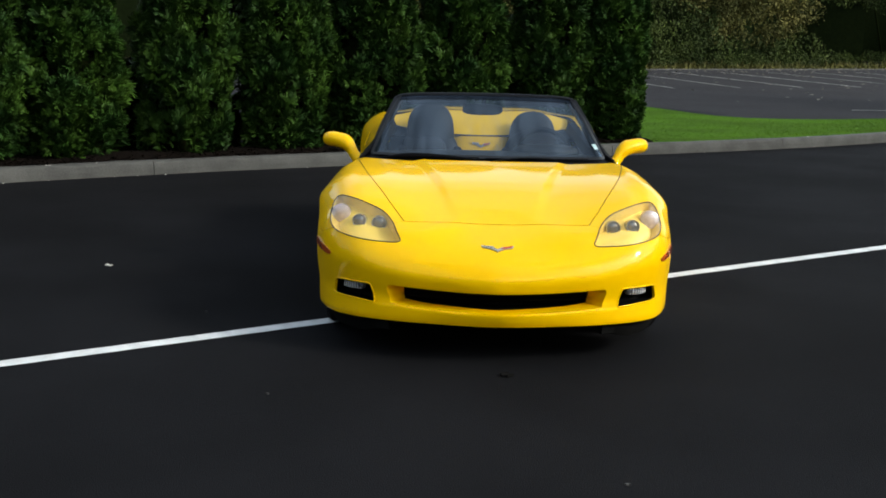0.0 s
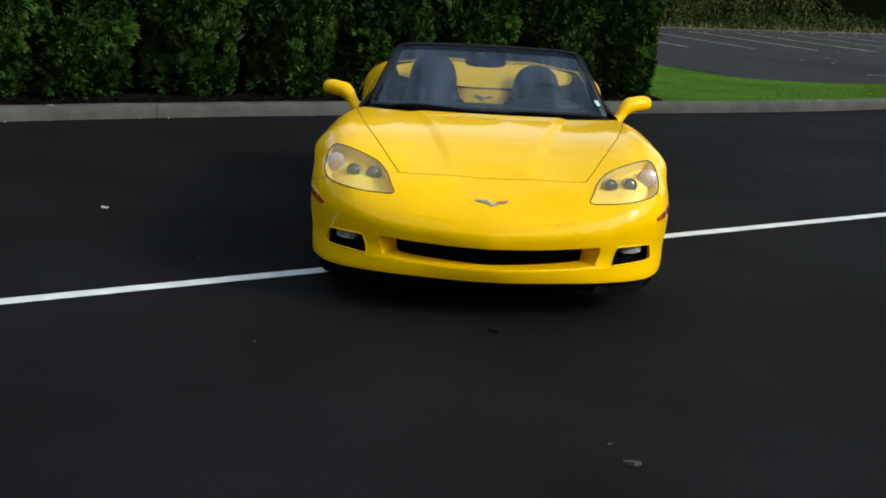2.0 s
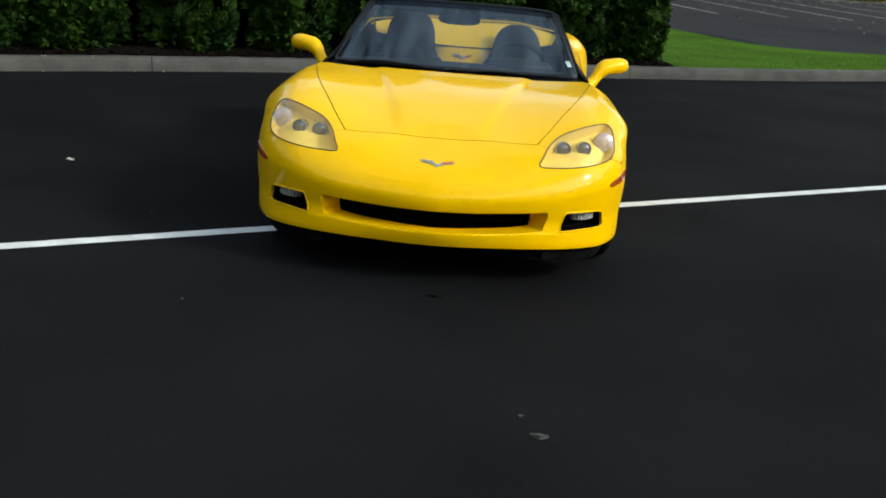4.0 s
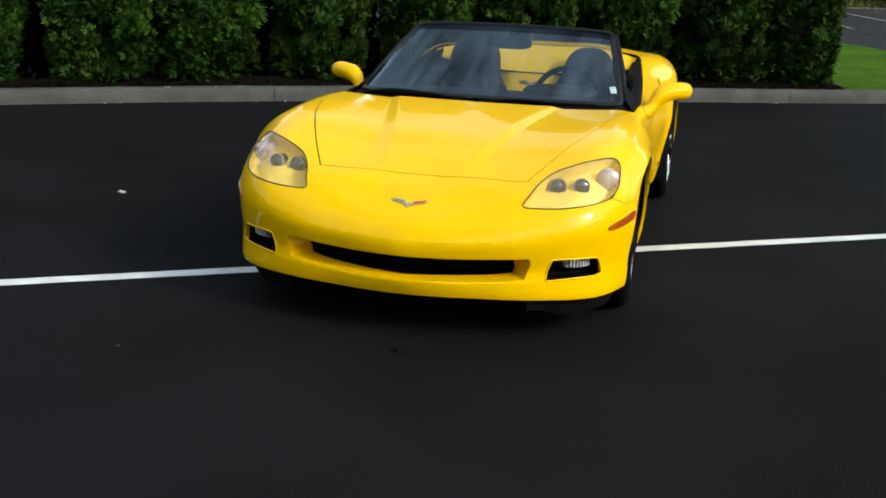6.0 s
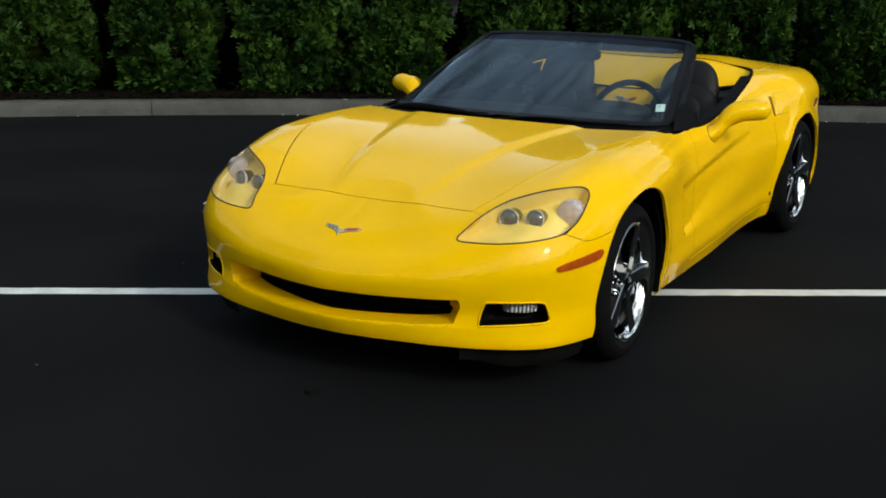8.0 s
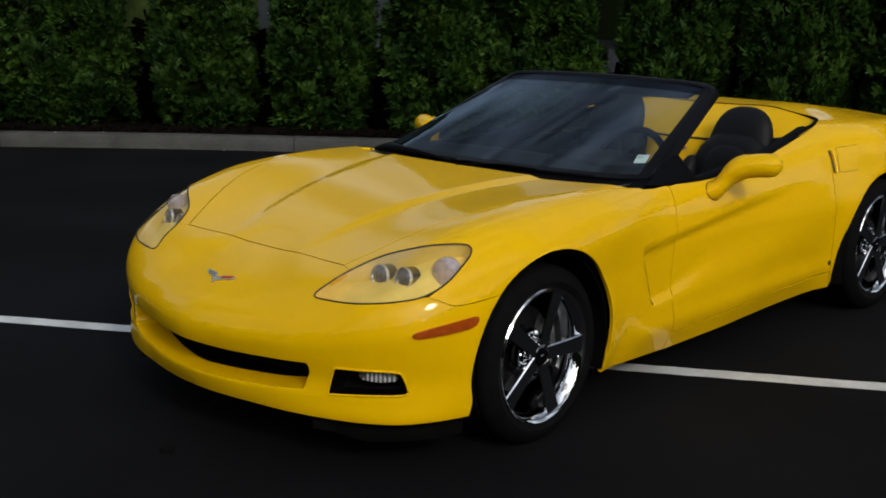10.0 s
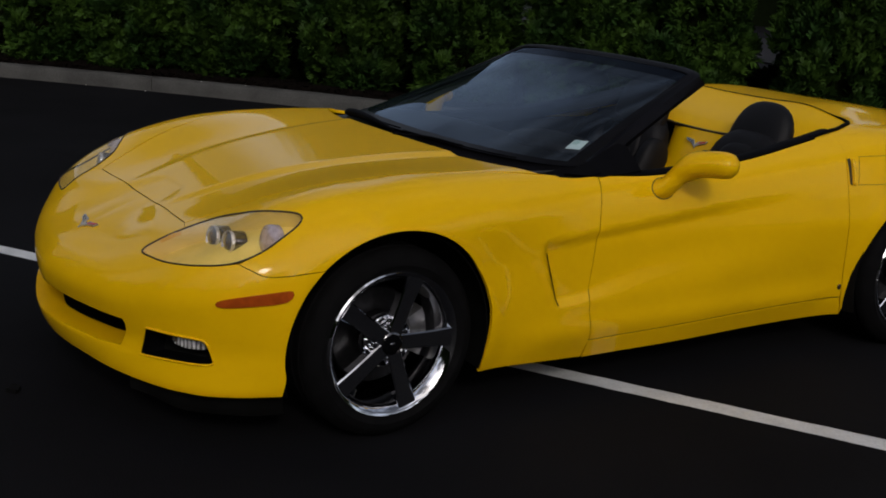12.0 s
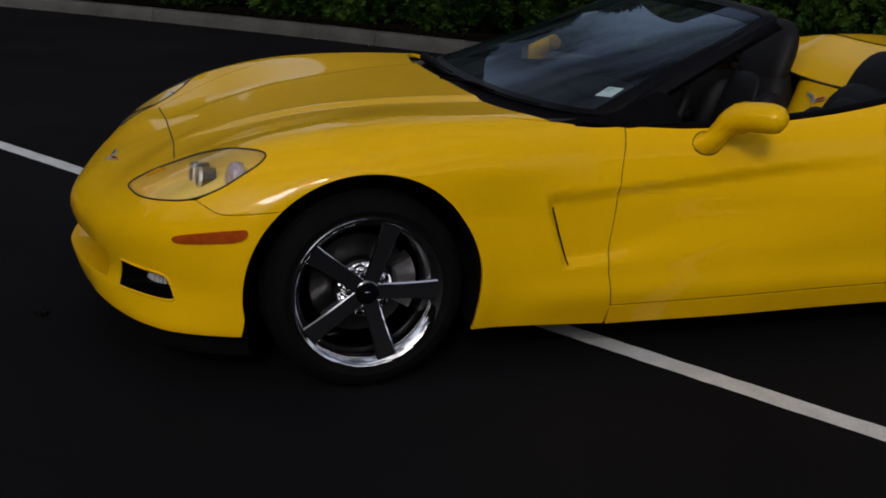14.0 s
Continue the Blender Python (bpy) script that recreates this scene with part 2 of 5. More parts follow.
def path_points(pts, n, closed=False):
    """n points along a smooth curve through a few."""
    p = np.array(pts, float)
    k = len(p)
    q = np.concatenate([p[-1:], p, p[:2]]) if closed else np.concatenate([2 * p[:1] - p[1:2], p, 2 * p[-1:] - p[-2:-1]])
    segs = k if closed else k - 1
    dense = []
    for i in range(segs):
        a, b, c, d = q[i:i + 4]
        for t in np.linspace(0, 1, 24, endpoint=False):
            dense.append(0.5 * (2 * b + (c - a) * t + (2 * a - 5 * b + 4 * c - d) * t * t + (3 * b - a - 3 * c + d) * t ** 3))
    dense.append(p[0] if closed else p[-1])
    dense = np.array(dense)
    s = np.concatenate([[0], np.cumsum(np.linalg.norm(np.diff(dense, axis=0), axis=1))])
    at = np.linspace(0, s[-1], n + 1)[:-1] if closed else np.linspace(0, s[-1], n)
    return np.stack([np.interp(at, s, dense[:, i]) for i in range(p.shape[1])], 1)


def tube(name, pts, radius, sides=8, closed=False, squash=1.0):
    """A round bar along points; radius may be a list."""
    p = np.array(pts, float)
    n = len(p)
    rad = np.full(n, radius) if np.isscalar(radius) else np.array(radius, float)
    tan = (np.roll(p, -1, 0) - np.roll(p, 1, 0)) if closed else np.gradient(p, axis=0)
    verts, faces = [], []
    ref = np.array([0.0, 0.0, 1.0])
    for i in range(n):
        t = tan[i] / (np.linalg.norm(tan[i]) + 1e-12)
        a = np.cross(t, ref)
        if np.linalg.norm(a) < 0.05:
            a = np.cross(t, (1.0, 0.0, 0.0))
        a /= np.linalg.norm(a)
        b = np.cross(a, t)
        for j in range(sides):
            w = 2 * math.pi * j / sides
            verts.append(p[i] + rad[i] * (math.cos(w) * a + math.sin(w) * b * squash))
    for i in range(n if closed else n - 1):
        for j in range(sides):
            i2, j2 = (i + 1) % n, (j + 1) % sides
            faces.append((i * sides + j, i * sides + j2, i2 * sides + j2, i2 * sides + j))
    if not closed:
        faces.append(tuple(range(sides - 1, -1, -1)))
        faces.append(tuple((n - 1) * sides + j for j in range(sides)))
    return mesh_of(name, verts, faces)


def lathe(name, profile, steps=48, sharp=None):
    """Turns (radius, x) pairs round the x axis."""
    verts, faces = [], []
    k = len(profile)
    for i in range(steps):
        w = 2 * math.pi * i / steps
        for r, x in profile:
            verts.append((x, r * math.cos(w), r * math.sin(w)))
    for i in range(steps):
        for j in range(k - 1):
            i2 = (i + 1) % steps
            faces.append((i * k + j, i2 * k + j, i2 * k + j + 1, i * k + j + 1))
    bm = bmesh.new()
    me = mesh_of(name, verts, faces)
    bm.from_mesh(me)
    bmesh.ops.remove_doubles(bm, verts=bm.verts, dist=1e-5)
    bmesh.ops.recalc_face_normals(bm, faces=bm.faces)
    shade(bm, 35)
    bm.to_mesh(me)
    bm.free()
    return me


def blob(size, at=(0, 0, 0), power=3.0, rot=None, nu=24, nv=16, taper=0.0, bend=0.0):
    """A cushion: a rounded, slightly boxy solid."""
    verts, faces = [], []
    for i in range(nv + 1):
        v = -math.pi / 2 + math.pi * i / nv
        for j in range(nu):
            w = 2 * math.pi * j / nu
            d = np.array([math.cos(v) * math.cos(w), math.cos(v) * math.sin(w), math.sin(v)])
            d = d / (np.sum(np.abs(d) ** power) ** (1 / power))
            d = d * np.array(size) * 0.5
            s = 1 - taper * (d[2] / size[2] + 0.5)
            verts.append((d[0] * s, d[1] + bend * (d[0] / size[0]) ** 2, d[2]))
    for i in range(nv):
        for j in range(nu):
            j2 = (j + 1) % nu
            faces.append((i * nu + j, i * nu + j2, (i + 1) * nu + j2, (i + 1) * nu + j))
    me = mesh_of("cushion", verts, faces)
    bm = bmesh.new()
    bm.from_mesh(me)
    bpy.data.meshes.remove(me)
    bmesh.ops.remove_doubles(bm, verts=bm.verts, dist=1e-6)
    bmesh.ops.recalc_face_normals(bm, faces=bm.faces)
    bmesh.ops.transform(bm, matrix=Matrix.Translation(at) @ (rot if rot else Matrix()), verts=bm.verts)
    for f in bm.faces:
        f.smooth = True
    return bm


def sheet(name, grid, normals=None):
    """A surface from a grid of points."""
    g = np.array(grid, float)
    r, c = g.shape[:2]
    faces = [(i * c + j, i * c + j + 1, (i + 1) * c + j + 1, (i + 1) * c + j) for i in range(r - 1) for j in range(c - 1)]
    return mesh_of(name, g.reshape(-1, 3), faces)


def slab(name, grid, thick):
    """The same with a thickness."""
    me = sheet(name, grid)
    bm = bmesh.new()
    bm.from_mesh(me)
    bpy.data.meshes.remove(me)
    bmesh.ops.recalc_face_normals(bm, faces=bm.faces)
    bmesh.ops.solidify(bm, geom=list(bm.faces), thickness=thick)
    return shade(bm, 50)


def flip(bm):
    """The mirror image across the car's middle."""
    bmesh.ops.transform(bm, matrix=Matrix.Diagonal((-1, 1, 1, 1)), verts=bm.verts)
    bmesh.ops.reverse_faces(bm, faces=bm.faces)
    return bm


def mirrored(me):
    v = [(-p.co.x, p.co.y, p.co.z) for p in me.vertices]
    f = [tuple(reversed(p.vertices)) for p in me.polygons]
    m = mesh_of(me.name, v, f)
    m.polygons.foreach_set("use_smooth", [p.use_smooth for p in me.polygons])
    return m


# ---- ground, kerb, lines ----
LINE_Y, LINE_SLOPE = 0.546, 0.640


def kerb_bend(x):
    """y of the kerb's foot: nearly straight behind the car, swinging forward past the bay."""
    c = min(max(x, -13.0), 7.0)
    q = c / 8
    y = 7.729 + q * (4.011 + q * ((-0.565) + q * (1.275 + q * 0.213)))
    slope = (4.011 + q * (2 * (-0.565) + q * (3 * 1.275 + q * 4 * 0.213))) / 8
    return y + slope * (x - c), slope


# length along the kerb's foot, counted from x = 0
bend_x = np.linspace(-34, 30, 6401)
bend_y = np.array([kerb_bend(x)[0] for x in bend_x])
bend_s = np.concatenate([[0], np.cumsum(np.hypot(np.diff(bend_x), np.diff(bend_y)))])
bend_s -= np.interp(0, bend_x, bend_s)


def heading(s):
    """Unit vectors along the kerb and away from the bay, s metres along it."""
    u = Vector((1, kerb_bend(float(np.interp(s, bend_s, bend_x)))[1], 0)).normalized()
    return u, Vector((-u.y, u.x, 0))


def along(s, off=0.0, z=0.0):
    """A place s metres along the kerb and off metres behind its face."""
    p = Vector((float(np.interp(s, bend_s, bend_x)), float(np.interp(s, bend_s, bend_y)), 0)) + heading(s)[1] * off
    return Vector((p.x, p.y, z))


bm = bmesh.new()
bmesh.ops.create_grid(bm, x_segments=1, y_segments=1, size=900)
tagged(part("ground", bm, ASPHALT), "freshly sealed near-black asphalt of a parking lot", "ground", kind="structure")

# the white bay line under the car
lu = Vector((1, LINE_SLOPE, 0)).normalized()
ln = Vector((-lu.y, lu.x, 0))
lc = Vector((0, LINE_Y, 0))
rng = random.Random(4)
bm = bmesh.new()
rows = []
for i in range(301):
    s = -9 + 18 * i / 300
    w0, w1 = (0.052 + rng.uniform(-0.0025, 0.0025) for _ in range(2))
    rows.append([bm.verts.new((lc + lu * s + ln * q + Vector((0, 0, 0.003)))) for q in (-w0, w1)])
for a, b in zip(rows, rows[1:]):
    bm.faces.new((a[0], b[0], b[1], a[1]))
tagged(part("parking_line", bm, PAINT_LINE), "straight white painted parking line on black asphalt", "line", kind="structure")


# ---- kerb, planting bed, lawn, far parking lot ----
rng = random.Random(11)
kerb = thing("kerb", "grey cast concrete kerb along the planting bed", "kerb", kind="structure")


def kerb_piece(start, length, seed):
    """A length of kerb with rounded arrises and a worn top, following the bend."""
    r = random.Random(seed)
    n = max(6, int(length / 0.12))
    prof = [(0.0, -0.03), (0.004, 0.05), (0.012, 0.118), (0.022, 0.136), (0.042, 0.145), (0.13, 0.147), (0.148, 0.142), (0.155, 0.13), (0.155, 0.0)]
    verts, faces = [], []
    k = len(prof)
    for i in range(n + 1):
        x = start + 0.004 + (length - 0.008) * i / n
        for y, z in prof:
            verts.append(along(x, y + r.gauss(0, 0.0016), z + r.gauss(0, 0.0016)))
    for i in range(n):
        for j in range(k - 1):
            faces.append((i * k + j, (i + 1) * k + j, (i + 1) * k + j + 1, i * k + j + 1))
    faces += [tuple(range(k)), tuple(n * k + j for j in range(k - 1, -1, -1))]
    me = mesh_of("kerb_stone", verts, faces)
    bm = bmesh.new()
    bm.from_mesh(me)
    bmesh.ops.recalc_face_normals(bm, faces=bm.faces)
    shade(bm, 60)
    bm.to_mesh(me)
    bm.free()
    return me


JOINT = -3.83
for i in range(17):
    part("kerb_stone", kerb_piece(JOINT + 3.0 * (i - 8), 3.0, 60 + i), CONCRETE, kerb)

# pale grit lying along the kerb's foot and top
verts, faces = [], []
for _ in range(46):
    off = rng.choice((-0.035, -0.02, 0.05, 0.1))
    p = along(rng.uniform(-15, 9), off, 0.146 if off > 0 else 0.0)
    z = p.z
    a = rng.uniform(0.005, 0.012)
    k = len(verts)
    verts += [(p.x + a * q[0], p.y + a * q[1], z + a * q[2]) for q in ((1, 0, 0), (-0.6, 0.8, 0), (-0.5, -0.9, 0), (0.1, 0.1, 0.9))]
    faces += [(k, k + 1, k + 3), (k + 1, k + 2, k + 3), (k + 2, k, k + 3)]
tagged(part("kerb_grit", mesh_of("kerb_grit", verts, faces, smooth=False), SPECK), "pale grit along the kerb", "grit", kind="stuff")

# bark mulch under the hedge
BED_END = 3.05
bm = bmesh.new()
g = [[along(-34 + (BED_END + 34) * a / 60, 0.15 + 2.6 * b / 8, 0.1 + rng.uniform(0, 0.035) + 0.05 * math.sin(b)) for b in range(9)] for a in range(61)]
me = sheet("planting_bed", [[tuple(p) for p in r] for r in g])
tagged(part("planting_bed", me, MULCH), "bark mulch bed, darkened for the shade under the hedge", "mulch bed", kind="structure")
verts, faces = [], []
for _ in range(5000):
    p = along(rng.uniform(-16, BED_END), rng.uniform(0.14, 0.8), 0.15 + rng.uniform(-0.02, 0.02))
    m = Euler((rng.uniform(-0.5, 0.5), rng.uniform(-0.5, 0.5), rng.uniform(0, 6.3))).to_matrix()
    a, b = rng.uniform(0.015, 0.05), rng.uniform(0.006, 0.014)
    k = len(verts)
    verts += [p + m @ Vector(q) for q in ((-a, -b, 0), (a, -b * 0.6, 0.004), (a, b * 0.6, 0), (-a, b, 0.006))]
    faces.append((k, k + 1, k + 2, k + 3))
tagged(part("mulch_chips", mesh_of("mulch_chips", verts, faces, smooth=False), MULCH), "loose brown bark chips, darkened for the shade under the hedge", "mulch", kind="stuff")

# lawn beyond the hedge, and the soil that carries it
lawn_edge = [(2.0, 19.6), (3.3, 18.6), (4.1, 16.9), (5.0, 15.2), (6.4, 15.0), (8.3, 15.75), (12.0, 18.0), (30.0, 29.2)]
edge_pts = path_points(lawn_edge, 60)
front_pts = np.array([tuple(along(v, 0.155)) for v in np.linspace(-1.5, 27, 60)])[:, :2]
g = [[(*(f + (b - f) * t), 0.13 - 0.07 * t) for t in np.linspace(0, 1, 7)] for f, b in zip(front_pts, edge_pts)]
tagged(part("lawn", sheet("lawn", g), SOIL), "strip of mown green lawn behind the kerb", "lawn", kind="structure")
verts, faces = [], []
for _ in range(60000):
    i, t = rng.uniform(0, 40), rng.uniform(0, 1)
    i0 = int(i)
    f = front_pts[i0] + (front_pts[i0 + 1] - front_pts[i0]) * (i - i0)
    b = edge_pts[i0] + (edge_pts[i0 + 1] - edge_pts[i0]) * (i - i0)
    p = f + (b - f) * t + np.array((rng.gauss(0, 0.05), rng.gauss(0, 0.05)))
    h, w, d = rng.uniform(0.004, 0.011), rng.uniform(0.004, 0.009), rng.uniform(0, 6.3)
    k, z = len(verts), 0.13 - 0.07 * t
    c, s_ = math.cos(d) * w, math.sin(d) * w
    verts += [(p[0] - c, p[1] - s_, z - 0.005), (p[0] + c, p[1] + s_, z - 0.005), (p[0] + rng.gauss(0, 0.02), p[1] + rng.gauss(0, 0.02), z + h)]
    faces.append((k, k + 1, k + 2))
tagged(part("grass_blades", mesh_of("grass_blades", verts, faces, smooth=False), GRASS), "short green grass blades of the lawn", "grass", kind="stuff")

# older parking lot past the lawn
far_a, far_b = Vector((-30, 17.54, 0)), Vector((70, 75.74, 0))
g = []
outer = path_points([(-12.0, 16.0), *lawn_edge, (70, 54.0)], 70)
for i, q in enumerate(outer):
    t = i / 69
    f = far_a.lerp(far_b, t)
    g.append([(q[0] + (f.x - q[0]) * v, q[1] + (f.y - q[1]) * v, 0.03 + 0.01 * v) for v in np.linspace(0, 1, 12)])
tagged(part("far_parking_lot", sheet("far_parking_lot", g), OLD_ASPHALT), "worn grey asphalt of a second parking lot", "parking lot", kind="structure")


def stripe(a, b, w=0.055, group="stall lines of the far lot"):
    a, b = Vector((*a, 0)), Vector((*b, 0))
    d = (b - a).normalized()
    n_ = Vector((-d.y, d.x, 0)) * w
    bm = bmesh.new()
    bm.faces.new([bm.verts.new((p.x, p.y, 0.052)) for p in (a - n_, b - n_, b + n_, a + n_)])
    return tagged(part("stall_line", bm, OLD_LINE), "faded white stall line on grey asphalt", "line", group, "structure")


for k in range(-3, 11):
    x, y = 8.02 + 2.05 * k, 26.19 + 1.0 * k
    stripe((x, y), (x - 2.0, y + 9.2), 0.045 if k % 3 else 0.034)
stripe((8.3, 17.95), (12.9, 18.55), 0.035)
bm_leaf = bmesh.new()
for _ in range(900):
    x = rng.uniform(4, 32)
    y = rng.uniform(19, 46) if rng.random() < 0.3 else 34.5 + 0.582 * x - abs(rng.gauss(0, 2.6))
    if y > 35 + x * 0.582 or y < 14.9 + 0.6 * (x - 5):
        continue
    a = rng.uniform(0, 6.3)
    w = rng.uniform(0.03, 0.075)
    vs = [bm_leaf.verts.new((x + w * math.cos(a + q) * f, y + w * math.sin(a + q) * f, 0.056 + rng.uniform(0, 0.03))) for q, f in ((0, 1), (1.4, 0.6), (3.1, 1), (4.6, 0.6))]
    bm_leaf.faces.new(vs)
tagged(part("fallen_leaves", bm_leaf, LEAF_DRY), "scattered pale fallen leaves on the far lot", "leaves", kind="stuff")
# low kerb and rough grass verge at the far edge
n_ = Vector((-0.503, 0.864, 0))
g = [[tuple(far_a.lerp(far_b, 0.28 + 0.5 * i / 60) + n_ * o + Vector((0, 0, z))) for o, z in ((-0.62, 0.02), (-0.6, 0.05), (-0.58, 0.06), (-0.46, 0.06), (-0.44, 0.05), (-0.43, 0.0))] for i in range(61)]
tagged(part("far_kerb", sheet("far_kerb", g), CONCRETE), "low weathered kerb along the far lot", "kerb", kind="structure")
verts, faces = [], []
for _ in range(9000):
    t, o = rng.uniform(0.2, 0.75), rng.uniform(-0.3, 2.2)
    p = far_a.lerp(far_b, t)
    n_ = Vector((-0.503, 0.864, 0))
    q = p + n_ * o
    h, w = rng.uniform(0.08, 0.26) * (0.6 + 0.5 * max(o, 0)), rng.uniform(0.03, 0.07)
    k, a = len(verts), rng.uniform(0, 3.14)
    verts += [(q.x - w * math.cos(a), q.y - w * math.sin(a), 0.0), (q.x + w * math.cos(a), q.y + w * math.sin(a), 0.0), (q.x + rng.gauss(0, 0.1), q.y + rng.gauss(0, 0.1), h)]
    faces.append((k, k + 1, k + 2))
tagged(part("verge_weeds", mesh_of("verge_weeds", verts, faces, smooth=False), WOODS_OLIVE), "rough olive weeds along the lot's far edge", "weeds", kind="stuff")


# ---- hedge of columnar evergreens ----
def spray(verts, faces, p, d, r, size):
    """A flat scalloped fan of scale leaves pointing along d, its tips curling."""
    q = d.cross(Vector((r.gauss(0, 0.7), r.gauss(0, 0.7), 1))).normalized()
    nrm = d.cross(q)
    root = len(verts)
    verts.append(p)
    curl = r.gauss(0, 0.35)
    for j in range(5):
        a = -0.95 + 1.9 * (j + r.uniform(0.2, 0.8)) / 5
        t = d * math.cos(a) + q * math.sin(a)
        s_ = q * math.cos(a) - d * math.sin(a)
        ln_, w = size * r.uniform(0.75, 1.25) * (1 - 0.25 * abs(a)), size * r.uniform(0.09, 0.15)
        k = len(verts)
        lift = nrm * size * (curl + r.gauss(0, 0.12))
        verts += [p + t * ln_ * 0.62 + s_ * w + lift * 0.4, p + t * ln_ + s_ * w * 0.3 + lift, p + t * ln_ * 0.97 - s_ * w * 0.5 + lift, p + t * ln_ * 0.55 - s_ * w + lift * 0.35]
        faces.append((root, k, k + 1, k + 2, k + 3))


def column(z, w, height, radius, seed):
    """Radius of the tree's outline at height z in direction w."""
    t = z / height
    rad = radius * (1.0 - 0.75 * t ** 2.8) * (0.74 + 0.26 * min(1, z / 0.45))
    return rad * (1 + 0.1 * math.sin(3 * w + seed + 2.3 * z) + 0.09 * math.sin(5 * w - 4.1 * z + seed) + 0.06 * math.sin(9 * z + 2 * w))


def evergreen_crown(seed, height, radius):
    """A column of rounded tufts of upright sprays with dark hollows between; thickest below and towards the road."""
    r = random.Random(seed)
    verts, faces = [], []
    for i in range(470):
        low = i < 300
        z = 0.03 + 2.15 * r.random() ** 0.95 if low else r.uniform(2.1, height - 0.15)
        w = -math.pi / 2 + (r.uniform(-1.9, 1.9) if i % 6 else r.uniform(1.9, 4.38)) if low else r.uniform(0, 6.283)
        big = r.uniform(0.055, 0.13) if low else r.uniform(0.16, 0.26)
        rad = column(z, w, height, radius, seed) * r.uniform(0.7, 1.02)
        out = Vector((math.cos(w), math.sin(w), 0))
        c = out * rad + Vector((0, 0, z))
        lean = Vector((r.gauss(0, 0.35), r.gauss(0, 0.35), 1)).normalized()
        for _ in range(int(14 + 200 * big) if low else 14):
            d = Vector((r.gauss(0, 1), r.gauss(0, 1), r.gauss(0.25, 0.8))).normalized()
            if d.dot(out) < -0.2:
                d = d - out * 2 * d.dot(out)
            p = c + Vector((d.x, d.y, d.z * 1.7)) * big * r.uniform(0.55, 1.0)
            if p.z < 0.0:
                continue
            spray(verts, faces, p, (d * 0.8 + lean * 0.9 + out * 0.3).normalized(), r, r.uniform(0.055, 0.105) if low else r.uniform(0.12, 0.18))
    return mesh_of("crown", verts, faces, smooth=False)


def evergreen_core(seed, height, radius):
    """The tree's twiggy inside, lumpy all over, near-black to carry its shade."""
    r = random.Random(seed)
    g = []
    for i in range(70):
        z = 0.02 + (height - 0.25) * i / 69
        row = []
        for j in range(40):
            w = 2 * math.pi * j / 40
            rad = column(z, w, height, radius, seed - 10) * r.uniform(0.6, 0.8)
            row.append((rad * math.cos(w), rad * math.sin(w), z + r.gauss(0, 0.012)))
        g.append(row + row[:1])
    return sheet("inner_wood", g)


kinds = []
for v in range(4):
    h, rad = 2.8 + 0.12 * v, 0.455 + 0.012 * v
    kinds.append((evergreen_crown(31 + v, h, rad), evergreen_core(41 + v, h, rad), tube("trunk", [(0, 0, -0.05), (0.02, 0.01, 0.5), (0, 0, 1.6), (0.01, 0, h - 0.5)], [0.06, 0.05, 0.04, 0.012], 8)))
stations = [2.66, 1.67, 0.38, -0.86, -2.0, -3.18, -4.42, -5.48, -6.75, -7.98, -9.25, -10.38, -11.5, -12.85, -14.0, -15.2, -16.5, -17.7, -18.9]
for i, s in enumerate(stations):
    crown, core, stem = kinds[i % 4]
    tree = thing("evergreen_tree", "tall columnar evergreen hedge tree with dense dark green sprays", "tree", "hedge row")
    part("trunk", stem, BARK, tree)
    part("inner_wood", core, SHADED_WOOD, tree)
    part("crown", crown, FOLIAGE, tree)
    tree.matrix_world = Matrix.Translation(along(s, 0.93 + rng.uniform(-0.05, 0.05), 0.1)) @ Matrix.Rotation(math.atan2(heading(s)[0].y, heading(s)[0].x) + rng.uniform(-0.2, 0.2), 4, "Z") @ Matrix.Diagonal((rng.uniform(0.94, 1.02), 1.16, rng.uniform(0.95, 1.06) * (1.24 if s > -3.5 else 1.0), 1))


# near-black flakes added behind the hedge, standing in for shade in its gaps
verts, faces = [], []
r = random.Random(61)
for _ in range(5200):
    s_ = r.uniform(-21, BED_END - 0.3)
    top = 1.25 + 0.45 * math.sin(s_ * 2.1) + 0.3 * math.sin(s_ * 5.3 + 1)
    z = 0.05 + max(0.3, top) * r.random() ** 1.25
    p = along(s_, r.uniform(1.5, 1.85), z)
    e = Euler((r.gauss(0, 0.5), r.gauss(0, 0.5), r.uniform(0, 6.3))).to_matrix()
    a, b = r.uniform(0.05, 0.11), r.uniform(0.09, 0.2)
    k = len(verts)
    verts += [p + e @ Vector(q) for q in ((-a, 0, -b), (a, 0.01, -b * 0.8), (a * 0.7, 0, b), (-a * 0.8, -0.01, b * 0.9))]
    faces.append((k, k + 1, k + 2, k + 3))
tagged(part("undergrowth", mesh_of("undergrowth", verts, faces, smooth=False), SHADED_WOOD), "near-black flakes added behind the hedge to darken its gaps", "undergrowth", kind="stuff")


# ---- woods past the far lot ----
def leaf_mass(verts, faces, c, rx, rz, n, size, r):
    for _ in range(n):
        d = Vector((r.gauss(0, 1), r.gauss(0, 1), r.gauss(0, 1))).normalized()
        rad = r.uniform(0.55, 1.05)
        p = c + Vector((d.x * rx * rad, d.y * rx * rad, d.z * rz * rad))
        e = Euler((r.uniform(0, 6.3), r.uniform(0, 6.3), r.uniform(0, 6.3))).to_matrix()
        a = size * r.uniform(0.6, 1.3)
        k = len(verts)
        verts += [p + e @ Vector(q) * a for q in ((-1, 0, 0), (0, -0.55, 0.1), (1, 0, 0), (0, 0.55, -0.1))]
        faces.append((k, k + 1, k + 2, k + 3))


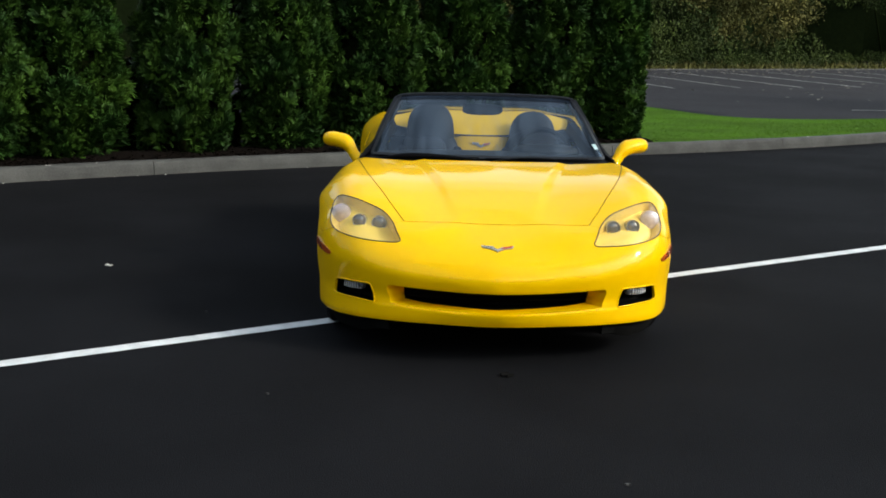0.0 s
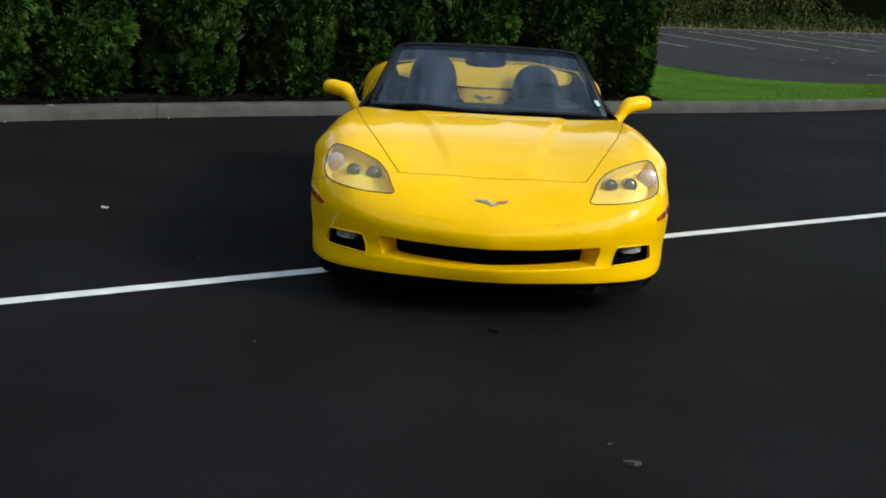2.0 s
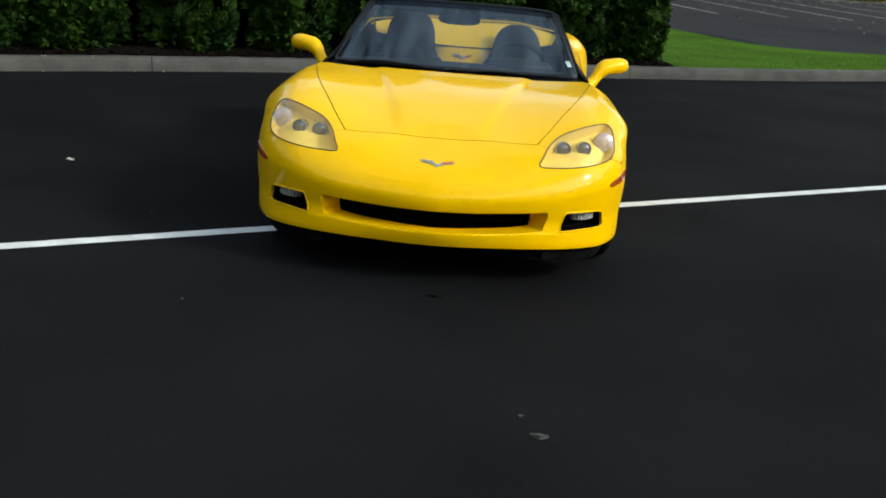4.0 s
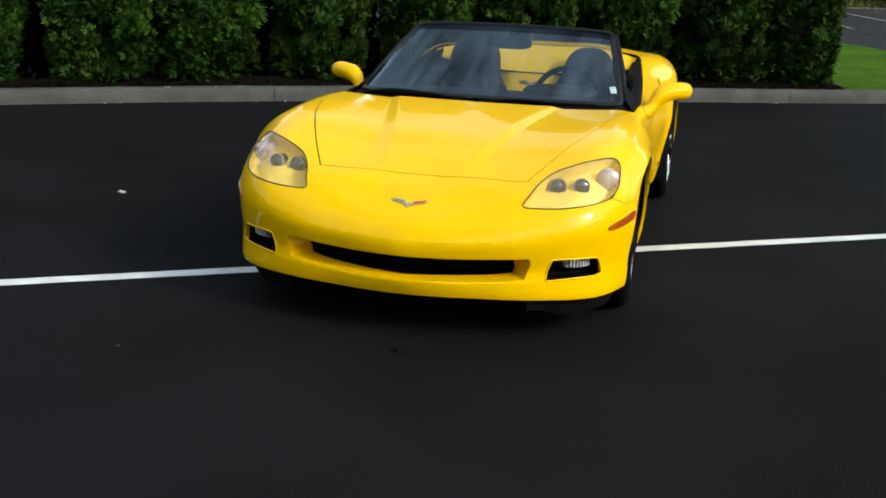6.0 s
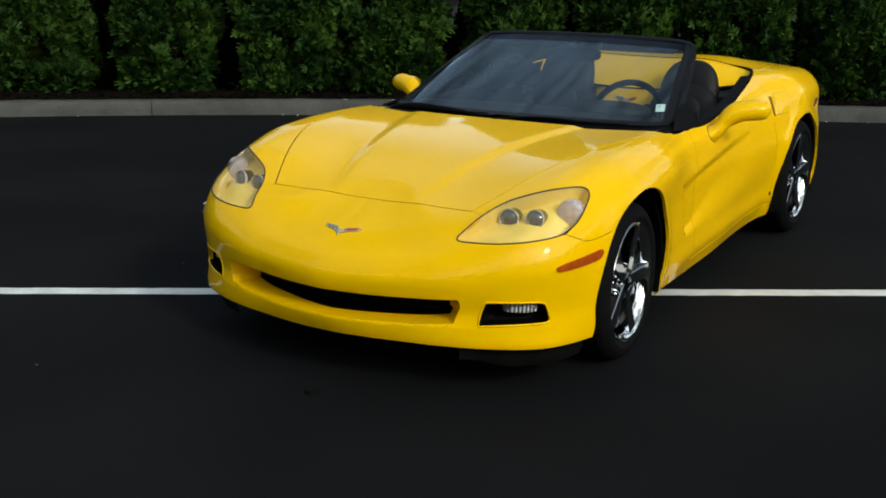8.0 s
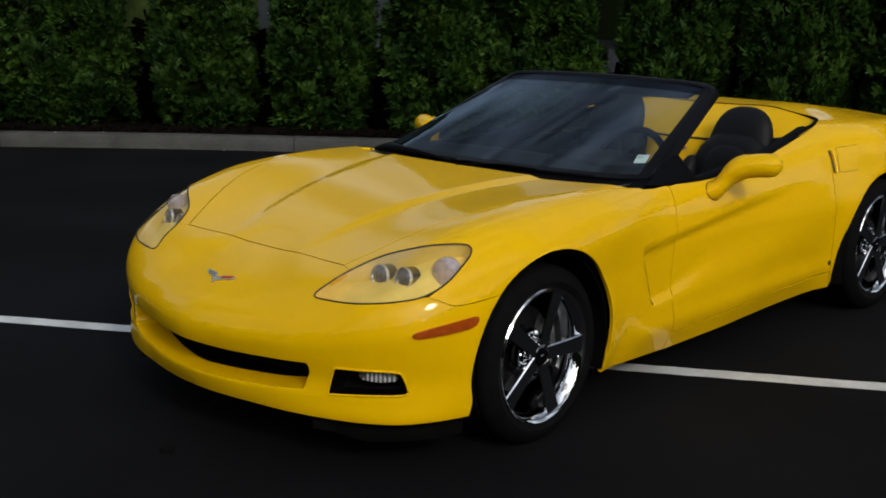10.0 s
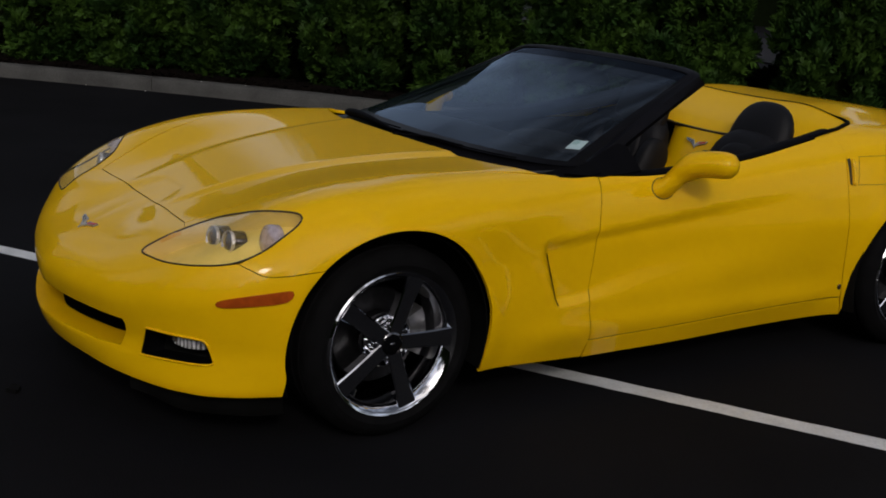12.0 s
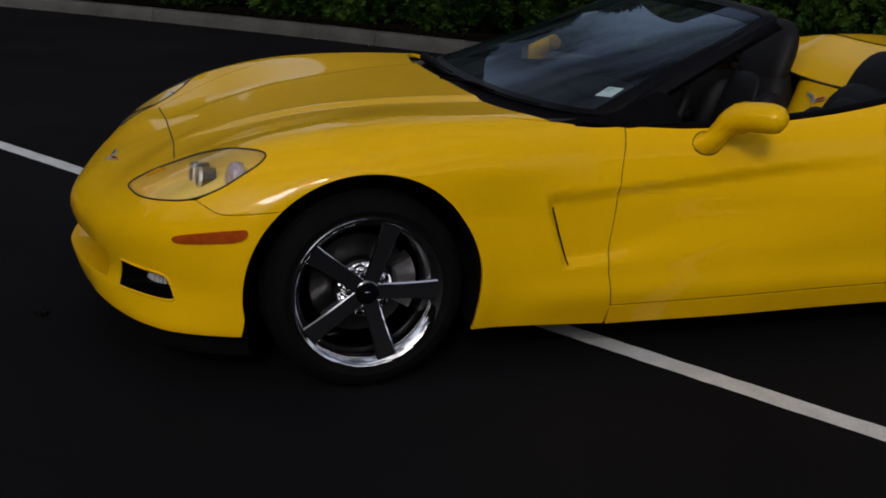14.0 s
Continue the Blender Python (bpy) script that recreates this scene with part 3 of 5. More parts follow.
r = random.Random(77)
verts, faces, tv, tf, sv, sf, ov, of = [], [], [], [], [], [], [], []
fd = (far_b - far_a).normalized()
fn_ = Vector((-fd.y, fd.x, 0))
for i in range(46):
    f = 34 + i * 1.15 + r.uniform(-0.4, 0.4)
    hollow = 55.0 < f < 66                     # a dark way into the trees
    base = far_a + fd * f + fn_ * (1.5 + r.uniform(0, 1.0) + (4.5 if hollow else 0))
    h = r.uniform(4.0, 6.5)
    for q in range(7 if hollow else 28):
        z = r.uniform(3.0, h) if hollow else h * r.random() ** 0.8
        c = base + fn_ * (0.35 * z + r.gauss(0, 0.35)) + fd * r.gauss(0, 0.75) + Vector((0, 0, z))
        dst = (ov, of) if not hollow and math.sin(0.55 * i) + 0.8 * math.sin(0.9 * z + 0.31 * i) > 0.35 else (verts, faces)
        leaf_mass(*dst, c, r.uniform(0.4, 0.75), r.uniform(0.35, 0.6), 105, r.uniform(0.055, 0.08), r)
    for q in range(9):                           # low brambles in front
        c = base + fd * r.gauss(0, 0.7) + fn_ * r.uniform(-0.7, 0.0) + Vector((0, 0, r.uniform(0.05, 0.5)))
        leaf_mass(sv, sf, c, r.uniform(0.2, 0.45), r.uniform(0.15, 0.3), 45, 0.045, r)
    k = len(tv)
    for z, w in ((0, 0.07), (h * 0.5, 0.05), (h, 0.02)):
        tv += [base + fn_ * (5.0 + 0.3 * z) + Vector((w * math.cos(a), w * math.sin(a), z)) for a in (0, 1.57, 3.14, 4.71)]
    tf += [(k + q * 4 + j, k + q * 4 + (j + 1) % 4, k + q * 4 + 4 + (j + 1) % 4, k + q * 4 + 4 + j) for q in range(2) for j in range(4)]
tagged(part("woodland", mesh_of("woodland", verts, faces, smooth=False), WOODS), "dense dark green woodland edge past the far lot", "woods", kind="stuff")
tagged(part("olive_shrubs", mesh_of("olive_shrubs", ov, of, smooth=False), WOODS_OLIVE), "yellowing olive shrubs in the woodland edge", "shrubs", kind="stuff")
tagged(part("brambles", mesh_of("brambles", sv, sf, smooth=False), WOODS), "low green brambles along the verge", "brambles", kind="stuff")
tagged(part("woodland_trunks", mesh_of("woodland_trunks", tv, tf), SHADED_WOOD), "thin dark trunks of the woodland", "trunks", kind="stuff")
# near-black sheet put in for the shade deep in the woods
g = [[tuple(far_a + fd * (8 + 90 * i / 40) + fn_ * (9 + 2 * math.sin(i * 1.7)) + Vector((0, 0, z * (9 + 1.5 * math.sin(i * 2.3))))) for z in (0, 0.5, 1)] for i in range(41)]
tagged(part("backdrop", sheet("backdrop", g), WOODS_SHADE), "near-black sheet standing in for shade deep in the woods", "backdrop", kind="structure")

# unseen dark ring added round the lot for paint and chrome to mirror
rr = random.Random(5)
g = []
for i in range(121):
    a = radians(-215 + 250 * i / 120)
    d = 27 + 3 * math.sin(i * 0.9) + rr.uniform(-0.8, 0.8)
    top = 8.5 + 1.6 * math.sin(i * 1.7) + 1.2 * math.sin(i * 0.6) + rr.uniform(-0.7, 0.7)
    g.append([(d * math.cos(a) + (0.05 * z + rr.uniform(-0.5, 0.5)) * math.cos(a), d * math.sin(a) + rr.uniform(-0.5, 0.5), top * z / 6) for z in range(7)])
tagged(part("reflect_ring", sheet("reflect_ring", g), REFLECT_DARK), "unseen dark green ring added round the lot for reflections", "tree line", kind="structure")

# ---- small litter on the asphalt ----
def scrap(at, size, seed, mat, label, category):
    r = random.Random(seed)
    n = 9
    bm = bmesh.new()
    lo = [bm.verts.new((at[0] + size * r.uniform(0.5, 1) * math.cos(2 * math.pi * j / n), at[1] + 0.7 * size * r.uniform(0.5, 1) * math.sin(2 * math.pi * j / n), 0.002)) for j in range(n)]
    hi = [bm.verts.new((v.co.x * 0.9 + at[0] * 0.1, v.co.y * 0.9 + at[1] * 0.1, 0.005 + r.uniform(0, size * 0.35))) for v in lo]
    bm.faces.new(hi)
    for j in range(n):
        bm.faces.new((lo[j], lo[(j + 1) % n], hi[(j + 1) % n], hi[j]))
    bmesh.ops.recalc_face_normals(bm, faces=bm.faces)
    tagged(part("litter", bm, mat), label, category)


scrap((-2.517, 1.284), 0.035, 1, SPECK, "small crumpled scrap of white paper on asphalt", "litter")
scrap((0.485, -2.464), 0.04, 2, SMEAR, "flattened pale scrap stuck on the asphalt", "litter")
scrap((0.43, -2.31), 0.016, 3, SMEAR, "tiny pale crumb on the asphalt", "litter")
scrap((-1.62, 0.1), 0.011, 4, SMEAR, "tiny pale crumb on the asphalt", "litter")
scrap((-1.05, -1.35), 0.01, 5, SMEAR, "tiny pale crumb on the asphalt", "litter")
scrap((0.047, -1.0), 0.045, 6, DARK, "dark oily spot in front of the car", "stain")
# ---- the car's form: one smooth field, positive inside; y runs from nose to tail, front axle at y = 0 ----
def spline(*pairs):
    """A smooth monotone curve through a few knots."""
    kx = np.array([p[0] for p in pairs], float)
    ky = np.array([p[1] for p in pairs], float)
    h, d = np.diff(kx), np.diff(ky) / np.diff(kx)
    m = np.concatenate([[d[0]], [0.0 if d[i] * d[i + 1] <= 0 else
        (3 * (h[i] + h[i + 1])) / ((2 * h[i + 1] + h[i]) / d[i] + (h[i + 1] + 2 * h[i]) / d[i + 1]) for i in range(len(d) - 1)], [d[-1]]])

    def at(v):
        v = np.clip(np.asarray(v, float), kx[0], kx[-1])
        i = np.clip(np.searchsorted(kx, v) - 1, 0, len(h) - 1)
        t = (v - kx[i]) / h[i]
        return ((2 * t ** 3 - 3 * t ** 2 + 1) * ky[i] + (t ** 3 - 2 * t ** 2 + t) * h[i] * m[i]
                + (3 * t ** 2 - 2 * t ** 3) * ky[i + 1] + (t ** 3 - t ** 2) * h[i] * m[i + 1])
    return at


def ease(v, a, b):
    t = np.clip((v - a) / (b - a), 0, 1)
    return t * t * (3 - 2 * t)


def soft_min(a, b, k):
    h = np.clip(k - np.abs(a - b), 0, None) / k
    return np.minimum(a, b) - h * h * k * 0.25


plan_nose = spline((0, 0.876), (19, 0.896), (31.7, 0.936), (40.4, 0.971), (48.7, 1.005), (55, 1.02), (60.3, 1.017),
                   (66.8, 0.998), (77.8, 0.95), (90, 0.93))
half_width = spline((0, 0.93), (0.3, 0.922), (0.6, 0.905), (0.9, 0.888), (1.3, 0.878), (1.7, 0.872), (2.1, 0.882),
                    (2.4, 0.908), (2.7, 0.928), (3.05, 0.91), (3.4, 0.83), (3.7, 0.7))
nose_inset = spline((0.1, 0.06), (0.19, 0.028), (0.245, 0.009), (0.272, 0.005), (0.292, 0.016), (0.33, 0.03), (0.39, 0.012), (0.44, 0.004), (0.5, 0.028),
                    (0.56, 0.1), (0.62, 0.2), (0.7, 0.36))
corner_inset = spline((0.1, 0.07), (0.16, 0.03), (0.22, 0.008), (0.27, 0.014), (0.33, 0.02), (0.42, 0.008), (0.5, 0.0), (0.6, 0.004),
                      (0.7, 0.022), (0.78, 0.06), (0.9, 0.16))
side_inset = spline((0.1, 0.085), (0.16, 0.05), (0.23, 0.026), (0.32, 0.008), (0.45, 0.0), (0.58, 0.0), (0.68, 0.016),
                    (0.78, 0.045), (0.9, 0.1), (1.05, 0.2))
centre_top = spline((-0.95, 0.44), (-0.86, 0.532), (-0.76, 0.588), (-0.6, 0.644), (-0.5, 0.675), (-0.25, 0.751), (0, 0.803), (0.3, 0.838),
                    (0.55, 0.855), (0.9, 0.89), (1.9, 0.95), (2.3, 1.0), (2.65, 1.022), (3.1, 0.985), (3.6, 0.925))
crown_top = spline((-0.95, 0.46), (-0.75, 0.565), (-0.6, 0.648), (-0.45, 0.725), (-0.3, 0.782), (-0.15, 0.818), (0, 0.84), (0.2, 0.855),
                   (0.45, 0.86), (0.7, 0.862), (1.0, 0.874), (1.5, 0.885), (2.0, 0.93), (2.4, 0.965), (2.7, 0.965), (3.1, 0.945), (3.6, 0.9))
crown_x = spline((-0.9, 0.6), (-0.4, 0.7), (0, 0.715), (0.5, 0.75), (0.9, 0.78), (2.0, 0.8), (2.6, 0.76), (3.5, 0.7))
dome_edge = spline((-0.75, 0.1), (-0.5, 0.19), (0, 0.3), (0.5, 0.42), (0.8, 0.5))
crease_z = spline((0.4, 0.6), (0.9, 0.635), (1.5, 0.69), (2.2, 0.75))


def top_of(a, y):
    """Height of hood, fender crowns and rear deck."""
    c, w, cx = centre_top(y), crown_top(y), crown_x(y)
    s = np.clip(a / cx, 0, 1)
    t = 0.5 * s ** 2 + 0.5 * ease(s, 0.45, 1.0)
    z = c + (w - c) * t
    z = z - (1.7 - 1.1 * (1 - ease(y, 0.5, 1.0)) * ease(y, -0.45, 0.0)) * np.clip(a - cx, 0, None) ** 2
    hood = ease(y, -0.7, -0.1) * (1 - ease(y, 0.8, 1.0))
    e = dome_edge(y)
    z = z + hood * (0.01 + 0.002 * ease(y, -0.1, 0.4)) * (1 - ease(a, e - 0.025, e + 0.05))
    deck = ease(y, 1.7, 2.1)
    z = z + deck * 0.012 * np.exp(-((a - 0.36) / 0.16) ** 2) * (1 - ease(y, 2.4, 3.2))
    return z


def car_field(p):
    """Signed field of the painted body without its openings."""
    a, y, z = np.abs(p[..., 0]), p[..., 1], p[..., 2]
    th = np.degrees(np.arctan2(a, -np.minimum(y, -1e-9)))
    front = plan_nose(th) - np.hypot(a, np.minimum(y, 0))
    plan = np.where(y < 0, front, half_width(y) - a)
    wn = 1 - ease(th, 8, 52)
    ws = np.where(y < 0, ease(th, 50, 88), 1.0)
    inset = wn * nose_inset(z) + (1 - wn) * ((1 - ws) * corner_inset(z) + ws * side_inset(z))
    # a faint keel down the middle of the nose
    inset = inset - 0.016 * np.exp(-(np.hypot(a, 0.03) - 0.03) / 0.09) * ease(z, 0.15, 0.3) * (1 - ease(z, 0.5, 0.62)) * (y < 0)
    # hollow flank below the crease, from the fender vent along the door
    cz = crease_z(y)
    lead = 0.612 + 0.37 * (0.592 - z)
    run = ease(y - lead, -0.024, 0.006) * (1 - ease(y, 1.2, 2.15))
    back = ease(y, 0.72, 1.25)
    shelf = ease(cz - z, 0.205 - 0.1 * back, 0.25 + 0.04 * back)
    hollow = ease(cz - z, -0.024, 0.03) * (1 - shelf)
    inset = inset + 0.022 * run * hollow
    inset = inset + 0.03 * ease(y, 1.2, 2.2) * (1 - ease(y, 2.4, 2.6)) * (1 - ease(z, 0.3, 0.6))
    # full front shoulders
    inset = inset - 0.04 * ease(y, -0.42, -0.02) * (1 - ease(y, 0.35, 0.8)) * ease(z, 0.56, 0.74)
    # full rear haunches
    inset = inset - 0.06 * ease(y, 2.25, 2.7) * ease(z, 0.66, 0.9)
    # rocker flare
    inset = inset - 0.012 * ease(y, 0.45, 0.7) * (1 - ease(y, 2.0, 2.3)) * np.exp(-((z - 0.27) / 0.06) ** 2)
    # lips round the wheels
    for wy, wr in ((0.0, 0.385), (2.685, 0.4)):
        d = np.hypot(y - wy, z - 0.325)
        inset = inset - 0.012 * np.exp(-((d - wr) / 0.06) ** 2) * (z > 0.1)
    tail = 3.53 - 0.16 * (a / 0.9) ** 2 - 0.25 * np.clip(0.75 - z, 0, None) - y
    body = soft_min(plan - inset, top_of(a, y) - z, 0.13)
    return soft_min(body, tail, 0.1)


# ---- body panels: an outline filled with a fine net and laid on the field ----
from mathutils.geometry import delaunay_2d_cdt


def field_normal(p):
    e = 0.002
    g = np.stack([car_field(p + d) - car_field(p - d) for d in np.eye(3) * e], -1)
    return -g / (np.linalg.norm(g, axis=-1, keepdims=True) + 1e-12)


def lay(o, d, far):
    """The outermost point of the field along each ray."""
    ts = np.linspace(far, 0.02, 70)
    val = np.stack([car_field(o + d * t) for t in ts])
    k = np.clip(np.argmax(val > 0, 0), 1, len(ts) - 1)
    hi, lo = ts[k - 1], ts[k]
    for _ in range(26):
        mid = (hi + lo) / 2
        inside = car_field(o + d * mid[:, None]) > 0
        lo, hi = np.where(inside, mid, lo), np.where(inside, hi, mid)
    return o + d * lo[:, None]


class Globe:
    """Rays from a point inside, by azimuth from the nose and height angle."""
    def __init__(self, centre):
        self.c = np.array(centre, float)

    def flat(self, p):
        q = np.array(p, float) - self.c
        return np.stack([np.arctan2(q[:, 0], -q[:, 1]), np.arctan2(q[:, 2], np.hypot(q[:, 0], q[:, 1]))], 1)

    def on(self, uv):
        u, v = uv[:, 0], uv[:, 1]
        d = np.stack([np.sin(u) * np.cos(v), -np.cos(u) * np.cos(v), np.sin(v)], 1)
        return lay(np.broadcast_to(self.c, d.shape), d, 1.7)


class Above:
    def flat(self, p):
        return np.array(p, float)[:, :2]

    def on(self, uv):
        o = np.concatenate([uv, np.full((len(uv), 1), 0.3)], 1)
        return lay(o, np.broadcast_to(np.array([0, 0, 1.0]), o.shape), 0.9)


class Beside:
    def flat(self, p):
        return np.array(p, float)[:, 1:]

    def on(self, uv):
        o = np.concatenate([np.full((len(uv), 1), 0.3), uv], 1)
        return lay(o, np.broadcast_to(np.array([1.0, 0, 0]), o.shape), 0.9)


class Behind(Globe):
    def flat(self, p):
        q = np.array(p, float) - self.c
        return np.stack([np.arctan2(q[:, 0], q[:, 1]), np.arctan2(q[:, 2], np.hypot(q[:, 0], q[:, 1]))], 1)

    def on(self, uv):
        u, v = uv[:, 0], uv[:, 1]
        d = np.stack([np.sin(u) * np.cos(v), np.cos(u) * np.cos(v), np.sin(v)], 1)
        return lay(np.broadcast_to(self.c, d.shape), d, 1.7)


def inside_of(loop, p):
    a, b = loop, np.roll(loop, -1, 0)
    res = np.zeros(len(p), bool)
    for (x0, y0), (x1, y1) in zip(a, b):
        if y0 == y1:
            continue
        c = (p[:, 1] < y0) != (p[:, 1] < y1)
        res ^= c & (p[:, 0] < (x1 - x0) * (p[:, 1] - y0) / (y1 - y0) + x0)
    return res


def shrink(loop, by):
    """Draws a closed flat outline in (or out, for a hole) by a small amount."""
    t = np.roll(loop, -1, 0) - np.roll(loop, 1, 0)
    t /= np.linalg.norm(t, axis=1, keepdims=True) + 1e-12
    area = np.sum(loop[:, 0] * np.roll(loop[:, 1], -1) - np.roll(loop[:, 0], -1) * loop[:, 1])
    s = 1 if area > 0 else -1
    return loop + s * by * np.stack([-t[:, 1], t[:, 0]], 1)


def joined(*runs):
    """One closed outline from several smooth runs that meet in corners."""
    out = []
    for r in runs:
        r = np.array(r, float)
        length = np.sum(np.linalg.norm(np.diff(r, axis=0), axis=1))
        out.append(path_points(r, max(3, int(length / 0.014)))[:-1])
    return np.concatenate(out)


def both_sides(*runs):
    """A closed outline symmetric about the middle from runs that go from the middle out and back to it."""
    half = joined(*runs)
    last = np.array(runs[-1][-1], float)[None]
    half = np.concatenate([half, last])
    other = half[::-1] * np.array([-1, 1, 1])
    return np.concatenate([half, other[1:-1]])


def panel(name, way, outline, holes=(), step=0.018, gap=0.002, fold=0.014, offset=0.0):
    """Mesh of a panel: the outline in space, laid flat, netted, laid on the field, its rims folded inward."""
    loops = [shrink(way.flat(outline), gap)] + [shrink(way.flat(h), -gap * 0.5) for h in holes]
    pts = np.concatenate(loops)
    edges, k = [], 0
    for lp in loops:
        n = len(lp)
        edges += [(k + i, k + (i + 1) % n) for i in range(n)]
        k += n
    lo, hi = loops[0].min(0), loops[0].max(0)
    gx = np.arange(lo[0], hi[0], step)
    gy = np.arange(lo[1], hi[1], step * 0.87)
    grid = np.array([(x + (step * 0.5 if j % 2 else 0), y) for j, y in enumerate(gy) for x in gx])
    keep = inside_of(loops[0], grid)
    for h in loops[1:]:
        keep &= ~inside_of(h, grid)
    grid = grid[keep]
    near = np.full(len(grid), 9.0)
    for i in range(0, len(pts)):
        near = np.minimum(near, np.sum((grid - pts[i]) ** 2, 1))
    grid = grid[near > (step * 0.5) ** 2]
    allp = np.concatenate([pts, grid])
    vs, _, fs, _, _, _ = delaunay_2d_cdt([Vector(p) for p in allp], edges, [], 0, 1e-7)
    uv = np.array([tuple(v) for v in vs])
    tri = np.array([tuple(f) for f in fs if len(f) == 3])
    mid = uv[tri].mean(1)
    ok = inside_of(loops[0], mid)
    for h in loops[1:]:
        ok &= ~inside_of(h, mid)
    tri = tri[ok]
    used, inv = np.unique(tri, return_inverse=True)
    tri = inv.reshape(-1, 3)
    p = way.on(uv[used])
    nrm = field_normal(p)
    p = p + nrm * offset
    fn = np.cross(p[tri[:, 1]] - p[tri[:, 0]], p[tri[:, 2]] - p[tri[:, 0]])
    bad = np.sum(fn * nrm[tri[:, 0]], 1) < 0
    tri[bad] = tri[bad][:, ::-1]
    count = {}
    for a, b, c in tri:
        for e in ((a, b), (b, c), (c, a)):
            count[e] = 1
    rim = [e for e in count if (e[1], e[0]) not in count]
    verts, faces, norms = [p], [tuple(t) for t in tri], [nrm]
    if fold:
        k = len(p)
        q, qn = [], []
        for a, b in rim:
            side = np.cross(p[b] - p[a], nrm[a])
            side /= np.linalg.norm(side) + 1e-12
            q += [p[a], p[b], p[b] - nrm[b] * fold, p[a] - nrm[a] * fold]
            qn += [side] * 4
            faces.append((k + 1, k, k + 3, k + 2))
            k += 4
        verts.append(np.array(q))
        norms.append(np.array(qn))
    return mesh_of(name, np.concatenate(verts), faces, np.concatenate(norms))


def mirror_panel(me):
    v = np.array([tuple(p.co) for p in me.vertices]) * (-1, 1, 1)
    n = np.zeros((len(v), 3))
    for lp in me.loops:
        n[lp.vertex_index] = tuple(me.corner_normals[lp.index].vector)
    return mesh_of(me.name, v, [tuple(reversed(p.vertices)) for p in me.polygons], n * (-1, 1, 1))


# ---- the yellow convertible ----
car = thing("convertible_car", "bright yellow convertible sports car, roof down, across a white line", "car")
nose_way, top_way, side_way, tail_way = Globe((0, -0.12, 0.3)), Above(), Beside(), Behind((0, 2.5, 0.3))
WHEEL_Z, ARCH_F, ARCH_R = 0.325, 0.378, 0.392


def arch(y0, r, a0, a1, n=9):
    """Points of a wheel opening's rim; angles in degrees from straight forward, over the top."""
    return [(0.92, y0 - r * math.cos(radians(w)), WHEEL_Z + r * math.sin(radians(w))) for w in np.linspace(a0, a1, n)]


# outlines on the +x side
hood_corner, hood_end = (0.472, -0.546, 0.661), (0.8, 0.715, 0.825)
hood_front = [(0, -0.53, 0.65), (0.2, -0.532, 0.652), (0.36, -0.54, 0.657), hood_corner]
hood_side = [hood_corner, (0.575, -0.33, 0.74), (0.68, -0.05, 0.81), (0.745, 0.25, 0.84), (0.782, 0.5, 0.84), hood_end]
hood_rear = [hood_end, (0.778, 0.615, 0.85), (0.69, 0.54, 0.855), (0.42, 0.499, 0.86), (0, 0.492, 0.86)]
lamp_loop = [(0.49, -0.69, 0.592), (0.565, -0.683, 0.588), (0.66, -0.658, 0.592), (0.755, -0.603, 0.603), (0.825, -0.525, 0.62), (0.855, -0.445, 0.655),
             (0.853, -0.368, 0.7), (0.838, -0.31, 0.735), (0.811, -0.3, 0.756), (0.75, -0.36, 0.757), (0.665, -0.418, 0.738), (0.58, -0.47, 0.705),
             (0.528, -0.55, 0.666), (0.5, -0.635, 0.625)]
seam_low = [(0.836, -0.505, 0.62), (0.868, -0.475, 0.605), (0.893, -0.438, 0.59), (0.913, -0.375, 0.592), (0.924, -0.262, 0.6)]
fog_loop = [(0.612, -0.735, 0.296), (0.632, -0.727, 0.376), (0.645, -0.72, 0.383), (0.72, -0.66, 0.382), (0.79, -0.603, 0.38), (0.806, -0.585, 0.365), (0.816, -0.57, 0.312),
            (0.8, -0.59, 0.3), (0.7, -0.675, 0.295), (0.63, -0.728, 0.29)]
mouth_top = [(0, -0.9, 0.376), (0.22, -0.88, 0.378), (0.42, -0.825, 0.384), (0.545, -0.775, 0.388)]
mouth_end = [(0.545, -0.775, 0.388), (0.556, -0.77, 0.36), (0.53, -0.775, 0.296)]
mouth_low = [(0.53, -0.775, 0.296), (0.4, -0.82, 0.284), (0.2, -0.87, 0.278), (0, -0.895, 0.274)]
lip_low = [(0.905, -0.378, 0.205), (0.842, -0.54, 0.203), (0.711, -0.68, 0.203), (0.5, -0.8, 0.203), (0.2, -0.885, 0.2), (0, -0.905, 0.198)]


def snap(way, run, n=40):
    """A run of points drawn smooth and laid on the body."""
    return way.on(way.flat(path_points(run, n)))


hood_front, hood_side, hood_rear = snap(top_way, hood_front, 36), snap(top_way, hood_side, 80), snap(top_way, hood_rear, 60)
hood_corner, hood_end = hood_front[-1], hood_side[-1]
seam_low = snap(nose_way, seam_low, 24)
lamp_outline = path_points(lamp_loop, 90, True)
fog_outline = path_points(fog_loop, 60, True)
mouth_outline = both_sides(mouth_top, mouth_end, mouth_low)
mirror_x = np.array([-1, 1, 1])

part("hood", panel("hood", top_way, both_sides(hood_front, hood_side, hood_rear), gap=0.004), YELLOW, car, "long sculpted yellow hood with a raised middle")

# nose cap with mouth and fog openings; the head lamps cut its upper corners
lamp_lower = [lamp_loop[i] for i in (13, 0, 1, 2, 3, 4)]
bumper_half = (hood_front, [hood_corner, (0.51, -0.56, 0.655), (0.5, -0.635, 0.625)], lamp_lower[:-1] + [seam_low[0]], seam_low,
               [seam_low[-1]] + arch(0, ARCH_F, 44, -18)[1:-1] + [lip_low[0]], lip_low)
